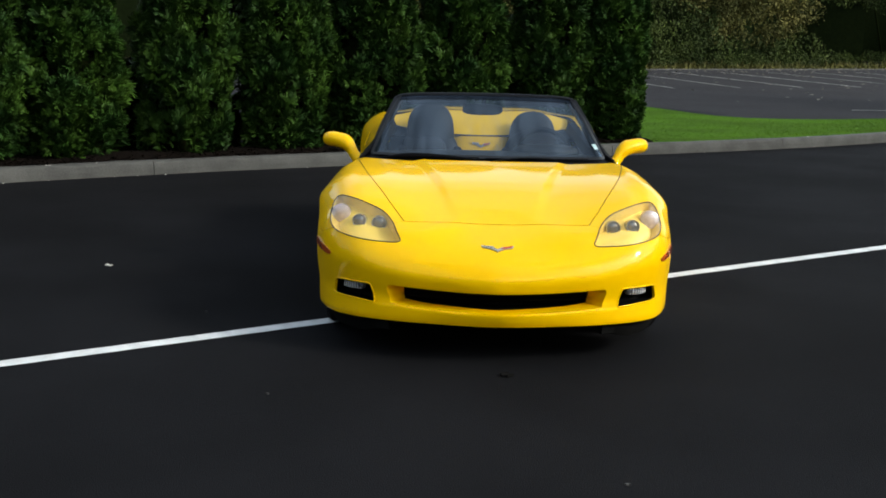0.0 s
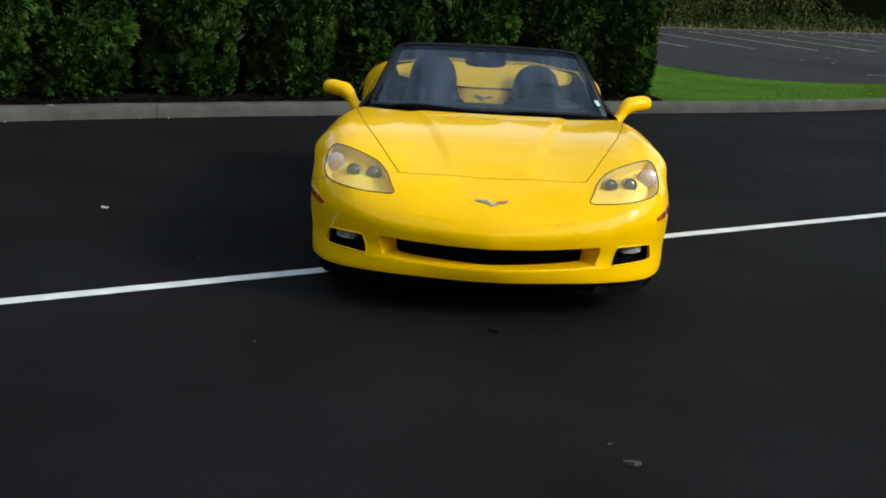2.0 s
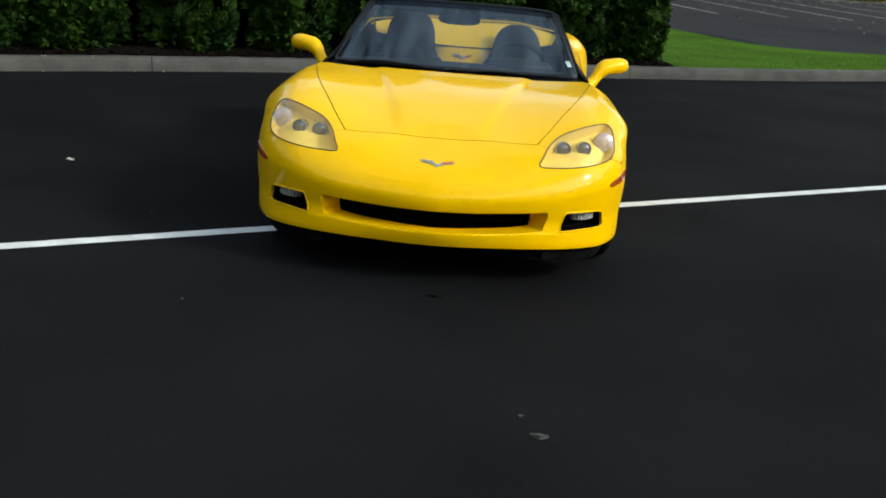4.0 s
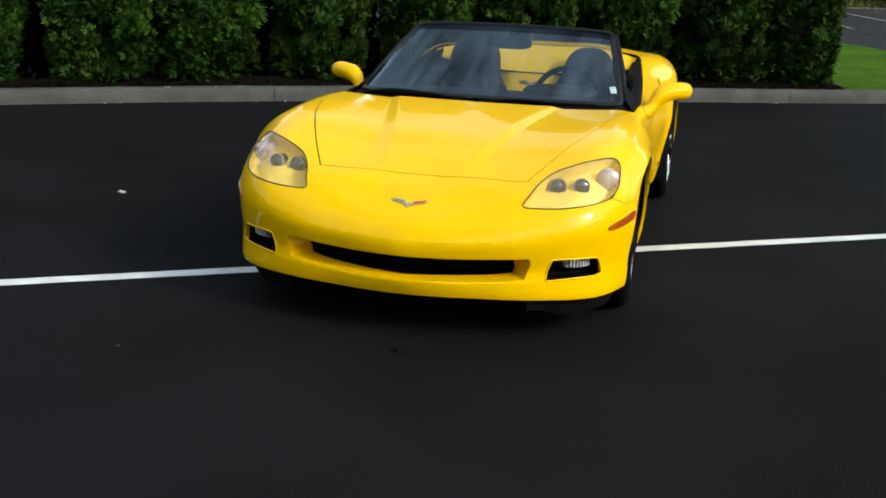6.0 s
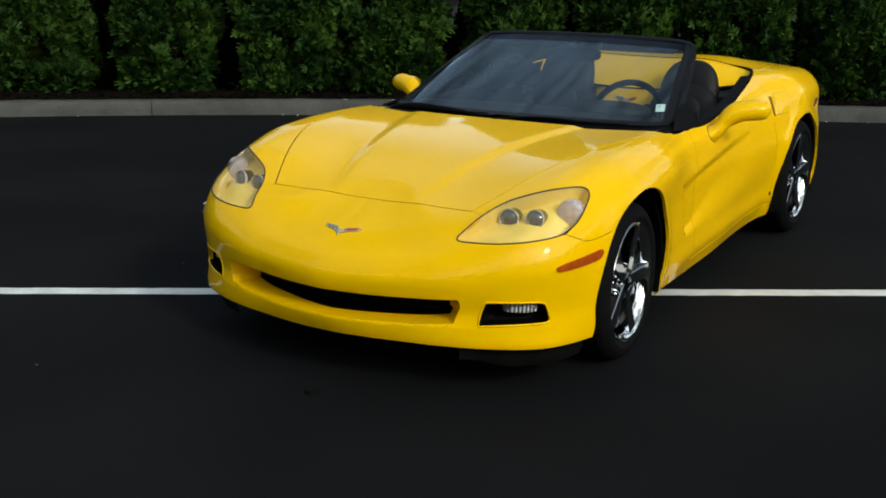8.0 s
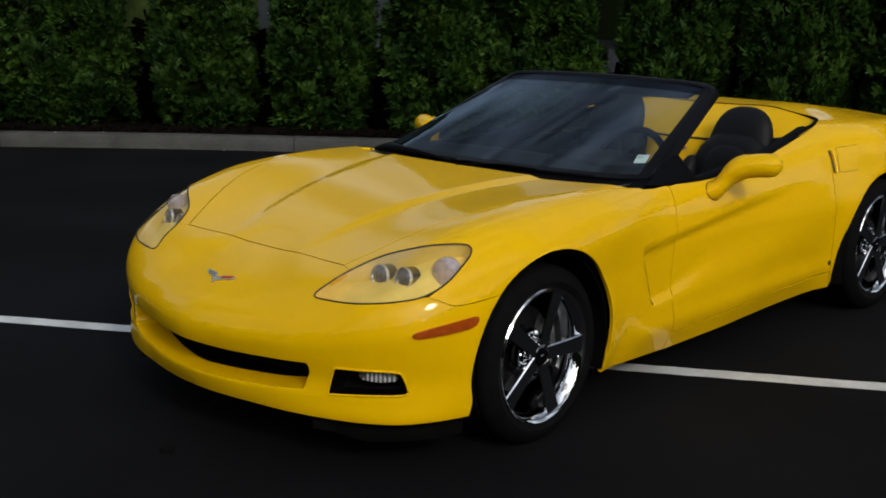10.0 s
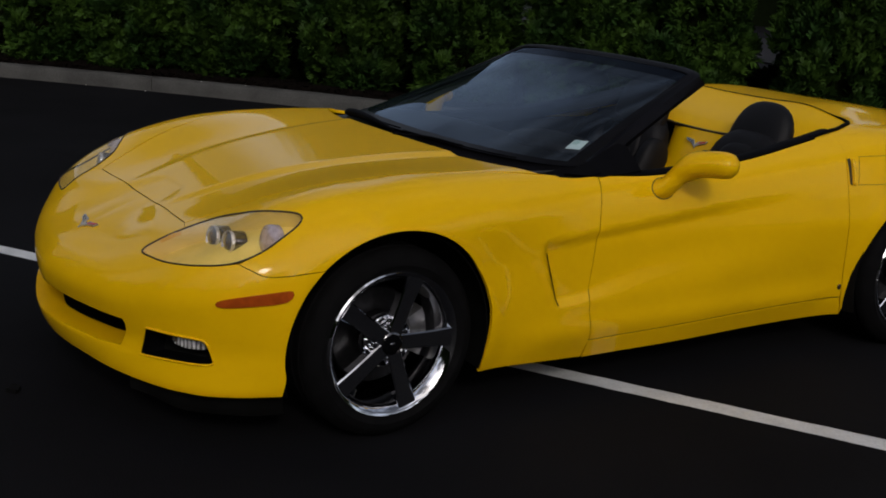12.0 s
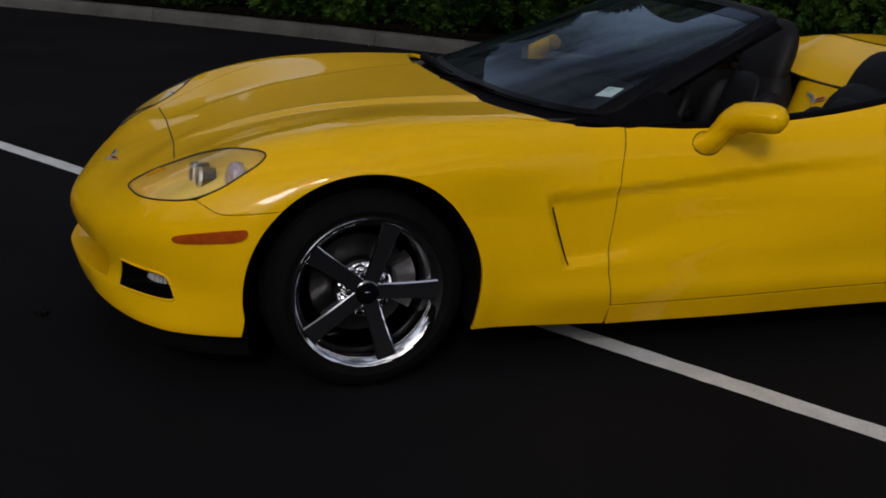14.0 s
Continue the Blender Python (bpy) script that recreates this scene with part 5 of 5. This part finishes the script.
inner[:, 1] = mouth_on[:, 1] + np.where(mouth_on[:, 2] < 0.336, 0.085, 0.06) + 0.02 * np.abs(mouth_on[:, 0])
inner[:, 2] = 0.336 + (mouth_on[:, 2] - 0.336) * np.where(mouth_on[:, 2] < 0.336, 0.9, 0.82) - 0.003
mv, mf = ring_strip(mouth_on, inner)
part("mouth_surround", mesh_of("mouth_surround", mv, mf), YELLOW, bumper, "yellow funnel round the grille")
grille = part("grille", mesh_of("grille", np.concatenate([inner, inner + (0, 0.1, 0)]), ring_strip(inner, inner)[1]), BLACK_TRIM, car, "low wide black grille opening")
deep = inner + (0, 0.1, 0)
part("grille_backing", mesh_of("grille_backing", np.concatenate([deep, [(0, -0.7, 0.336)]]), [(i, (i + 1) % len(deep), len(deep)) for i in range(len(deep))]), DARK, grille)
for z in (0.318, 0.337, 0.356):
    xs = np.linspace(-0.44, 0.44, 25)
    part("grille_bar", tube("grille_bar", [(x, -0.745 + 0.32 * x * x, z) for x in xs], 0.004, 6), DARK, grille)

# air dam under the corners, lower lip shade
for sgn in (1, -1):
    run = path_points([(0.54, -0.745, 0), (0.64, -0.69, 0), (0.75, -0.6, 0), (0.84, -0.47, 0), (0.868, -0.36, 0)], 24)
    g = [[(p[0] * sgn, p[1], 0.235), (p[0] * sgn * 0.99, p[1] + 0.006, 0.15), (p[0] * sgn * 0.97, p[1] + 0.02, 0.15 - 0.035 * t)] for p, t in zip(run, ease(np.linspace(0, 1, 24), 0, 0.4))]
    part("air_dam", slab("air_dam", g, 0.006), DARK, car, "black plastic air dam under the bumper")

# emblem: a bent wing shape in chrome with a dark and a red flag
def emblem(at, ex, ey, size, parent):
    """Two small slanted flags over a v, lying in the plane of ex and ey."""
    n = np.cross(ex, ey)
    def plate(name, pts, lift, thick, mat):
        p = [np.array(at) + size * (ex * a + ey * b) + n * lift for a, b in pts]
        k = len(p)
        v = p + [q + n * thick for q in p]
        f = [tuple(range(k, 2 * k)), tuple(range(k - 1, -1, -1))] + [(i, (i + 1) % k, k + (i + 1) % k, k + i) for i in range(k)]
        bm = bmesh.new()
        me = mesh_of(name, v, f, smooth=False)
        bm.from_mesh(me)
        bmesh.ops.recalc_face_normals(bm, faces=bm.faces)
        return part(name, bm, mat, parent)
    plate("emblem_left", [(-0.5, 0.13), (-0.14, 0.1), (-0.01, -0.08), (-0.05, -0.12), (-0.2, -0.03), (-0.44, 0.04)], 0.0, 0.005, EMBLEM_SILVER)
    plate("emblem_right", [(0.01, -0.08), (0.12, 0.06), (0.5, 0.12), (0.44, 0.02), (0.2, -0.04), (0.05, -0.12)], 0.0, 0.005, EMBLEM_SILVER)
    plate("emblem_flag", [(0.1, -0.02), (0.17, 0.04), (0.46, 0.12), (0.41, 0.035), (0.2, -0.03)], 0.005, 0.002, EMBLEM_RED)
    for i, (a, b) in enumerate(((-0.42, 0.1), (-0.31, 0.085), (-0.2, 0.06), (-0.36, 0.055), (-0.25, 0.03), (-0.13, -0.01))):
        plate("emblem_check", [(a, b), (a + 0.05, b - 0.008), (a + 0.06, b - 0.035), (a + 0.01, b - 0.028)], 0.005, 0.0015, EMBLEM_BLACK)
    plate("emblem_tip", [(-0.04, -0.07), (0.04, -0.07), (0.0, -0.2)], 0.0, 0.006, EMBLEM_SILVER)


badge_at = nose_way.on(nose_way.flat(np.array([[0, -0.757, 0.583]])))[0]
bn = field_normal(badge_at[None])[0]
badge = part("nose_emblem", box((0.02, 0.01, 0.004), tuple(badge_at), 0.001, 1), CHROME, car, "small winged chrome and red emblem")
emblem(badge_at + bn * 0.001, np.array([1.0, 0, 0]), np.cross(bn, [1.0, 0, 0]), 0.165, badge)

# windscreen
half_base = [(0.736, 0.9, 0.854), (0.72, 0.79, 0.854), (0.65, 0.68, 0.86), (0.42, 0.575, 0.868)]
ws_base = path_points([(-x, y, z) for x, y, z in half_base] + [(0, 0.54, 0.869)] + half_base[::-1], 61)
half_head = [(0.606, 1.488, 1.154), (0.592, 1.518, 1.173), (0.56, 1.538, 1.186), (0.4, 1.57, 1.196)]
ws_head = path_points([(-x, y, z) for x, y, z in half_head] + [(0, 1.59, 1.201)] + half_head[::-1], 61)


def screen(u, v, lift=0.0):
    """A point of the windscreen: u from side to side, v from base to header."""
    i = np.clip(u, 0, 1) * 60
    def pick(c):
        return np.array([np.interp(i, np.arange(61), c[:, k]) for k in range(3)])
    a, b = pick(ws_base), pick(ws_head)
    n = np.array([0.35 * (u - 0.5) * 2, -0.45, 0.82])
    n /= np.linalg.norm(n)
    bow = 0.008
    return a + (b - a) * v + n * (bow * math.sin(math.pi * v) + lift)


def screen_patch(u0, u1, v0, v1, lift, nu=40, nv=14):
    return [[screen(u0 + (u1 - u0) * i / nu, v0 + (v1 - v0) * j / nv, lift) for j in range(nv + 1)] for i in range(nu + 1)]


screen_ob = part("windscreen", sheet("windscreen", screen_patch(0.98, 0.02, 0.0, 0.985, 0.0, 60, 24)), WINDSHIELD, car, "raked windscreen with a tinted upper band")
screen_ob.visible_shadow = False
band = part("shade_band", sheet("shade_band", screen_patch(0.975, 0.025, 0.87, 0.95, 0.0015, 60, 4)), SHADE_BAND, screen_ob, "dark tinted band along the top of the glass")
band.visible_shadow = False
for nm, u0, u1, v0, v1 in (("screen_border_low", 0.02, 0.98, 0.0, 0.04), ("screen_border_top", 0.02, 0.98, 0.945, 0.99), ("screen_border_side", 0.935, 0.975, 0.0, 0.99), ("screen_border_side", 0.025, 0.065, 0.0, 0.99)):
    part("screen_border", slab(nm, screen_patch(u0, u1, v0, v1, 0.003, 60, 3), 0.002), EDGE_BLACK, screen_ob, "black ceramic edge of the glass")
for sgn, uu in ((1, 0.985), (-1, 0.015)):
    pil = [screen(uu, v, 0.0) for v in np.linspace(0, 1, 26)]
    g = []
    for v, p in zip(np.linspace(0, 1, 26), pil):
        w = 0.042 - 0.01 * v
        g.append([(p[0] - sgn * w, p[1] - 0.012, p[2] + 0.012), (p[0] - sgn * 0.02, p[1], p[2] + 0.011), (p[0] + sgn * 0.012, p[1] + 0.006, p[2] + 0.007), (p[0] + sgn * (0.014 + 0.012 * math.sin(math.pi * v)), p[1] + 0.03, p[2] - 0.012), (p[0] + sgn * 0.004, p[1] + 0.055, p[2] - 0.026), (p[0] - sgn * 0.04, p[1] + 0.045, p[2] - 0.026), (p[0] - sgn * w, p[1] - 0.012, p[2] - 0.012)])
    part("windscreen_pillar", slab("windscreen_pillar", g, 0.003), FRAME_BLACK, car, "satin black windscreen pillar")
g = []
for i in range(49):
    p = screen(0.015 + 0.97 * i / 48, 0.97, 0.0)
    g.append([p + d for d in (np.array(q) for q in ((0, -0.02, -0.002), (0, -0.008, 0.007), (0, 0.015, 0.01), (0, 0.035, 0.004), (0, 0.035, -0.018), (0, -0.012, -0.022)))])
part("windscreen_header", slab("windscreen_header", g, 0.003), FRAME_BLACK, car, "satin black windscreen header")
# quarter trim where the pillar meets the door
for sgn in (1, -1):
    tri_pts = np.array([(0.79, 0.74, 0.838), (0.806, 0.9, 0.832), (0.792, 1.1, 0.838), (0.79, 1.06, 0.89), (0.7, 1.06, 0.955), (0.742, 0.89, 0.874)])
    for q in (0, 1, 2):
        tri_pts[q] = surface_at(*tri_pts[q][:2]) + (0, 0, 0.006)
    g = [[tri_pts[0] * (sgn, 1, 1), tri_pts[0] * (sgn, 1, 1)], [tri_pts[1] * (sgn, 1, 1), tri_pts[5] * (sgn, 1, 1)], [tri_pts[2] * (sgn, 1, 1), tri_pts[4] * (sgn, 1, 1)]]
    part("pillar_foot", slab("pillar_foot", g, 0.01), BLACK_TRIM, car)
# cowl and wipers
g = []
for b in np.concatenate([[(-0.8, 0.88, 0.842), (-0.77, 0.89, 0.855)], ws_base, [(0.77, 0.89, 0.855), (0.8, 0.88, 0.842)]]):
    hy = float(np.interp(abs(b[0]), [0, 0.42, 0.68, 0.772, 0.825], [0.49, 0.495, 0.535, 0.62, 0.8]))
    g.append([(b[0], hy - 0.01, b[2] - 0.04), (b[0], (hy + b[1]) / 2, b[2] - 0.026), (b[0], b[1] + 0.02, b[2] + 0.0)])
part("cowl_panel", slab("cowl_panel", g, 0.004), BLACK_TRIM, car, "black cowl below the windscreen")
for x0, x1 in ((-0.6, -0.05), (-0.02, 0.5)):
    blade = [screen((x + 0.74) / 1.48, 0.004 + 0.006 * t, 0.002) for t, x in zip(np.linspace(0, 1, 14), np.linspace(x0, x1, 14))]
    wiper = part("wiper", tube("wiper_blade", blade, 0.0045, 6), BLACK_TRIM, car, "black wiper resting on the glass")
    arm = [np.array((x0 + 0.02, blade[0][1] - 0.06, 0.862)), blade[4] + np.array((0, -0.01, 0.004)), blade[8] + np.array((0, 0, 0.002))]
    part("wiper_arm", tube("wiper_arm", path_points(arm, 12), 0.0055, 6), BLACK_TRIM, wiper)
# black wiper tray cover standing proud at the passenger's corner
cover = [np.array(q) for q in ((-0.64, 0.6, 0.856), (-0.54, 0.565, 0.872), (-0.4, 0.545, 0.88), (-0.2, 0.535, 0.874), (-0.08, 0.53, 0.866))]
part("wiper_cover", tube("wiper_cover", path_points(cover, 24), spline((0, 0.008), (0.3, 0.019), (0.6, 0.015), (1, 0.005))(np.linspace(0, 1, 24)), 10), BLACK_TRIM, car, "black plastic cover of the wiper pivots")
# inspection sticker inside the glass
uvs = [(0.897, 0.137), (0.929, 0.141), (0.925, 0.216), (0.893, 0.212)]
st = part("windscreen_sticker", slab("sticker", [[screen(*uvs[0], 0.004), screen(*uvs[1], 0.004)], [screen(*uvs[3], 0.004), screen(*uvs[2], 0.004)]], 0.001), PAPER, car, "small pale square sticker with faded print")
a, b, c, d = (np.array(screen(u, v, 0.0062)) for u, v in uvs)
for r0, r1, c0, c1 in ((0.5, 0.58, 0.12, 0.5), (0.64, 0.72, 0.12, 0.6), (0.78, 0.86, 0.12, 0.5)):
    q = lambda r, s: (a + (b - a) * s) * (1 - r) + (d + (c - d) * s) * r
    part("sticker_print", slab("sticker_print", [[q(r0, c0), q(r0, c1)], [q(r1, c0), q(r1, c1)]], 0.0004), STICKER_INK, st)


# ---- cabin ----
# yellow face behind the seats and the fall between them
edge = np.concatenate([ton_front[::-1] * (-1, 1, 1), ton_front[1:]])
def face_foot(s):
    return 2.185 + 0.13 * s ** 3


g = []
for p in edge:
    s = abs(p[0]) / 0.66
    low = 0.85 + 0.05 * s ** 2
    ly = face_foot(s)
    g.append([p + (0, 0.004, -0.003)] + [(p[0] * (1 - 0.02 * t), p[1] + (ly - p[1]) * t, low + (p[2] - 0.006 - low) * (1 - t) ** 0.8) for t in (0.06, 0.2, 0.4, 0.6, 0.8, 1.0)])
face = part("tonneau_face", slab("tonneau_face", g, 0.004), YELLOW, car, "yellow upright face behind the seats")
g = []
for i in range(21):
    x = -0.215 + 0.43 * i / 20
    e = 0.03 * (abs(x) / 0.215) ** 4
    g.append([(x, 2.185 + e, 0.852), (x * 0.96, 2.165 + e, 0.8), (x * 0.9, 2.12 + e, 0.7), (x * 0.85, 2.06 + e, 0.6), (x * 0.8, 1.98, 0.54)])
fall = part("waterfall", slab("waterfall", g, 0.006), YELLOW, car, "yellow panel flowing down between the seats")
wb = np.array((0.0, 2.152, 0.786))
fn = np.array((0, -0.93, 0.36))
fb = part("cabin_emblem", box((0.012, 0.004, 0.006), tuple(wb), 0.001, 1), CHROME, car, "small winged emblem between the seats")
emblem(wb + fn * 0.004, np.array([1.0, 0, 0]), np.array((0, 0.36, 0.93)), 0.14, fb)
seam_run = [q[3] + np.array((0, -0.004, 0)) for q in (np.array(r) for r in [[(p[0], p[1], p[2])] * 3 + [(p[0] * 0.98, face_foot(abs(p[0]) / 0.66), 0.85 + 0.05 * (abs(p[0]) / 0.66) ** 2)] for p in edge])]
part("face_seal", tube("face_seal", path_points(seam_run[::4], 60), 0.0065, 8), SEAL_AND_GAP, car, "black seal under the yellow face")
half_run = np.concatenate([[belt[6] + (-0.014, 0, 0.006), belt[0] + (-0.012, 0, 0.006)], rim[:2:-4][1:] + (-0.004, 0, 0.004), ton_front[-2::-4] + (0, -0.003, 0.002)])
full_run = path_points(np.concatenate([half_run, (half_run[:-1] * (-1, 1, 1))[::-1]]), 150)
girth = 0.002 + 0.0075 * ease(np.abs(full_run[:, 0]), 0.5, 0.68)
part("cabin_seal", tube("cabin_seal", full_run, girth, 8), BLACK_TRIM, car, "black edge seal round the cabin opening")
# rear wall, floor, tunnel
part("rear_wall", box((1.36, 0.04, 0.56), (0, 2.3, 0.53), 0.015), CARPET, car)
part("rear_shelf", slab("rear_shelf", [[(-0.74, 2.14, 0.845), (-0.74, 2.44, 0.9)], [(-0.4, 2.14, 0.84), (-0.4, 2.34, 0.855)], [(-0.2, 2.16, 0.6), (-0.2, 2.3, 0.6)], [(0.2, 2.16, 0.6), (0.2, 2.3, 0.6)], [(0.4, 2.14, 0.84), (0.4, 2.34, 0.855)], [(0.74, 2.14, 0.845), (0.74, 2.44, 0.9)]], 0.02), CARPET, car)
part("cabin_floor", box((1.44, 1.7, 0.05), (0, 1.5, 0.2), 0.01), CARPET, car)
con = box((0.22, 1.35, 0.34), (0, 1.45, 0.4), 0.035, 3)
console = part("centre_console", con, DASH, car, "dark grey centre console")
part("shifter", blob((0.05, 0.05, 0.075), (0.0, 1.35, 0.67), 2.4), CHROME_DARK, console, "metal topped gear lever")
part("shift_boot", blob((0.1, 0.12, 0.1), (0.0, 1.35, 0.59), 2.2, taper=0.5), LEATHER, console)
# dashboard
prof = [(0.5, 0.845), (0.7, 0.868), (0.9, 0.878), (1.0, 0.872), (1.05, 0.845), (1.07, 0.78), (1.04, 0.68), (1.0, 0.55)]
g = [[(x, y + 0.05 * (1 - (x / 0.74) ** 2) * 0 - 0.12 * (abs(x) / 0.74) ** 2 * (y < 0.6) + (0.16 * (abs(x) / 0.74) ** 2 if y < 0.8 else 0), z - 0.02 * (abs(x) / 0.74) ** 2) for y, z in prof] for x in np.linspace(-0.72, 0.72, 31)]
dash = part("dashboard", slab("dashboard", g, 0.01), DASH, car, "dark grey vinyl dashboard")
part("instrument_hood", blob((0.42, 0.24, 0.09), (0.37, 0.99, 0.875), 2.6), DASH, dash, "hooded instrument binnacle")
for vx in (-0.6, -0.1, 0.1, 0.62):
    part("air_vent", box((0.09, 0.012, 0.045), (vx, 1.062, 0.79), 0.006), BLACK_TRIM, dash)
# steering wheel
tilt = Matrix.Translation((0.375, 1.205, 0.815)) @ Matrix.Rotation(radians(-24), 4, "X")
ring = np.array([tilt @ Vector((0.187 * math.cos(w), 0, 0.187 * math.sin(w))) for w in np.linspace(0, 2 * math.pi, 49)[:-1]])
wheel_rim = part("steering_wheel", tube("steering_rim", ring, 0.0165, 10, True), LEATHER, car, "black leather steering wheel")
part("wheel_boss", blob((0.15, 0.06, 0.13), (0, 0, 0), 3.0, tilt), LEATHER, wheel_rim)
for ang in (0, 180, 235, 305):
    a = tilt @ Vector((0.06 * math.cos(radians(ang)), 0, 0.06 * math.sin(radians(ang))))
    b = tilt @ Vector((0.18 * math.cos(radians(ang)), 0, 0.18 * math.sin(radians(ang))))
    part("wheel_spoke", tube("wheel_spoke", [a, (a + b) / 2, b], 0.017, 8), LEATHER, wheel_rim)
part("steering_column", tube("steering_column", [(0.375, 1.19, 0.81), (0.375, 1.02, 0.735)], 0.045, 12), DASH, wheel_rim)
# seats
for sgn in (1, -1):
    x = sgn * 0.375
    seat = part("seat", blob((0.5, 0.55, 0.2), (x, 1.66, 0.42), 3.4), LEATHER, car, "black leather bucket seat")
    lean = Matrix.Rotation(radians(-20), 4, "X")
    part("backrest", blob((0.5, 0.16, 0.54), (x, 2.055, 0.645), 3.2, lean, taper=0.2), LEATHER, seat)
    for s2 in (1, -1):
        part("side_bolster", blob((0.1, 0.19, 0.42), (x + s2 * 0.2, 2.0, 0.58), 2.8, lean), LEATHER, seat)
    part("headrest", blob((0.385, 0.12, 0.36), (x, 2.16 - (0.03 if sgn < 0 else 0), 0.862 + (0.05 if sgn < 0 else 0)), 2.7, lean, taper=0.22), LEATHER, seat, "tall black headrest")
    part("backrest_panel", blob((0.26, 0.06, 0.4), (x, 1.99, 0.66), 3.0, lean), LEATHER, seat)
# interior mirror
rvm = part("rear_view_mirror", blob((0.27, 0.05, 0.075), (-0.02, 1.46, 1.097), 3.2), BLACK_TRIM, car, "dark rear-view mirror under the header")
part("mirror_stalk", tube("mirror_stalk", [(-0.02, 1.46, 1.1), (-0.01, 1.475, 1.14), (0, 1.5, 1.165)], 0.012, 8), BLACK_TRIM, rvm)
# sun visors folded up
for sgn in (1, -1):
    part("sun_visor", box((0.4, 0.13, 0.018), (sgn * 0.33, 1.48, 1.15), 0.008, 2, Matrix.Rotation(radians(16), 4, "X")), LEATHER, car)

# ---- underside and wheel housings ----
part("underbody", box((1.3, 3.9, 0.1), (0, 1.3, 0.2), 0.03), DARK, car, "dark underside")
# unseen dark box added under the hood to keep the hollow black
part("hood_filler", box((1.0, 1.0, 0.3), (0, -0.1, 0.38), 0.05), DARK, car)
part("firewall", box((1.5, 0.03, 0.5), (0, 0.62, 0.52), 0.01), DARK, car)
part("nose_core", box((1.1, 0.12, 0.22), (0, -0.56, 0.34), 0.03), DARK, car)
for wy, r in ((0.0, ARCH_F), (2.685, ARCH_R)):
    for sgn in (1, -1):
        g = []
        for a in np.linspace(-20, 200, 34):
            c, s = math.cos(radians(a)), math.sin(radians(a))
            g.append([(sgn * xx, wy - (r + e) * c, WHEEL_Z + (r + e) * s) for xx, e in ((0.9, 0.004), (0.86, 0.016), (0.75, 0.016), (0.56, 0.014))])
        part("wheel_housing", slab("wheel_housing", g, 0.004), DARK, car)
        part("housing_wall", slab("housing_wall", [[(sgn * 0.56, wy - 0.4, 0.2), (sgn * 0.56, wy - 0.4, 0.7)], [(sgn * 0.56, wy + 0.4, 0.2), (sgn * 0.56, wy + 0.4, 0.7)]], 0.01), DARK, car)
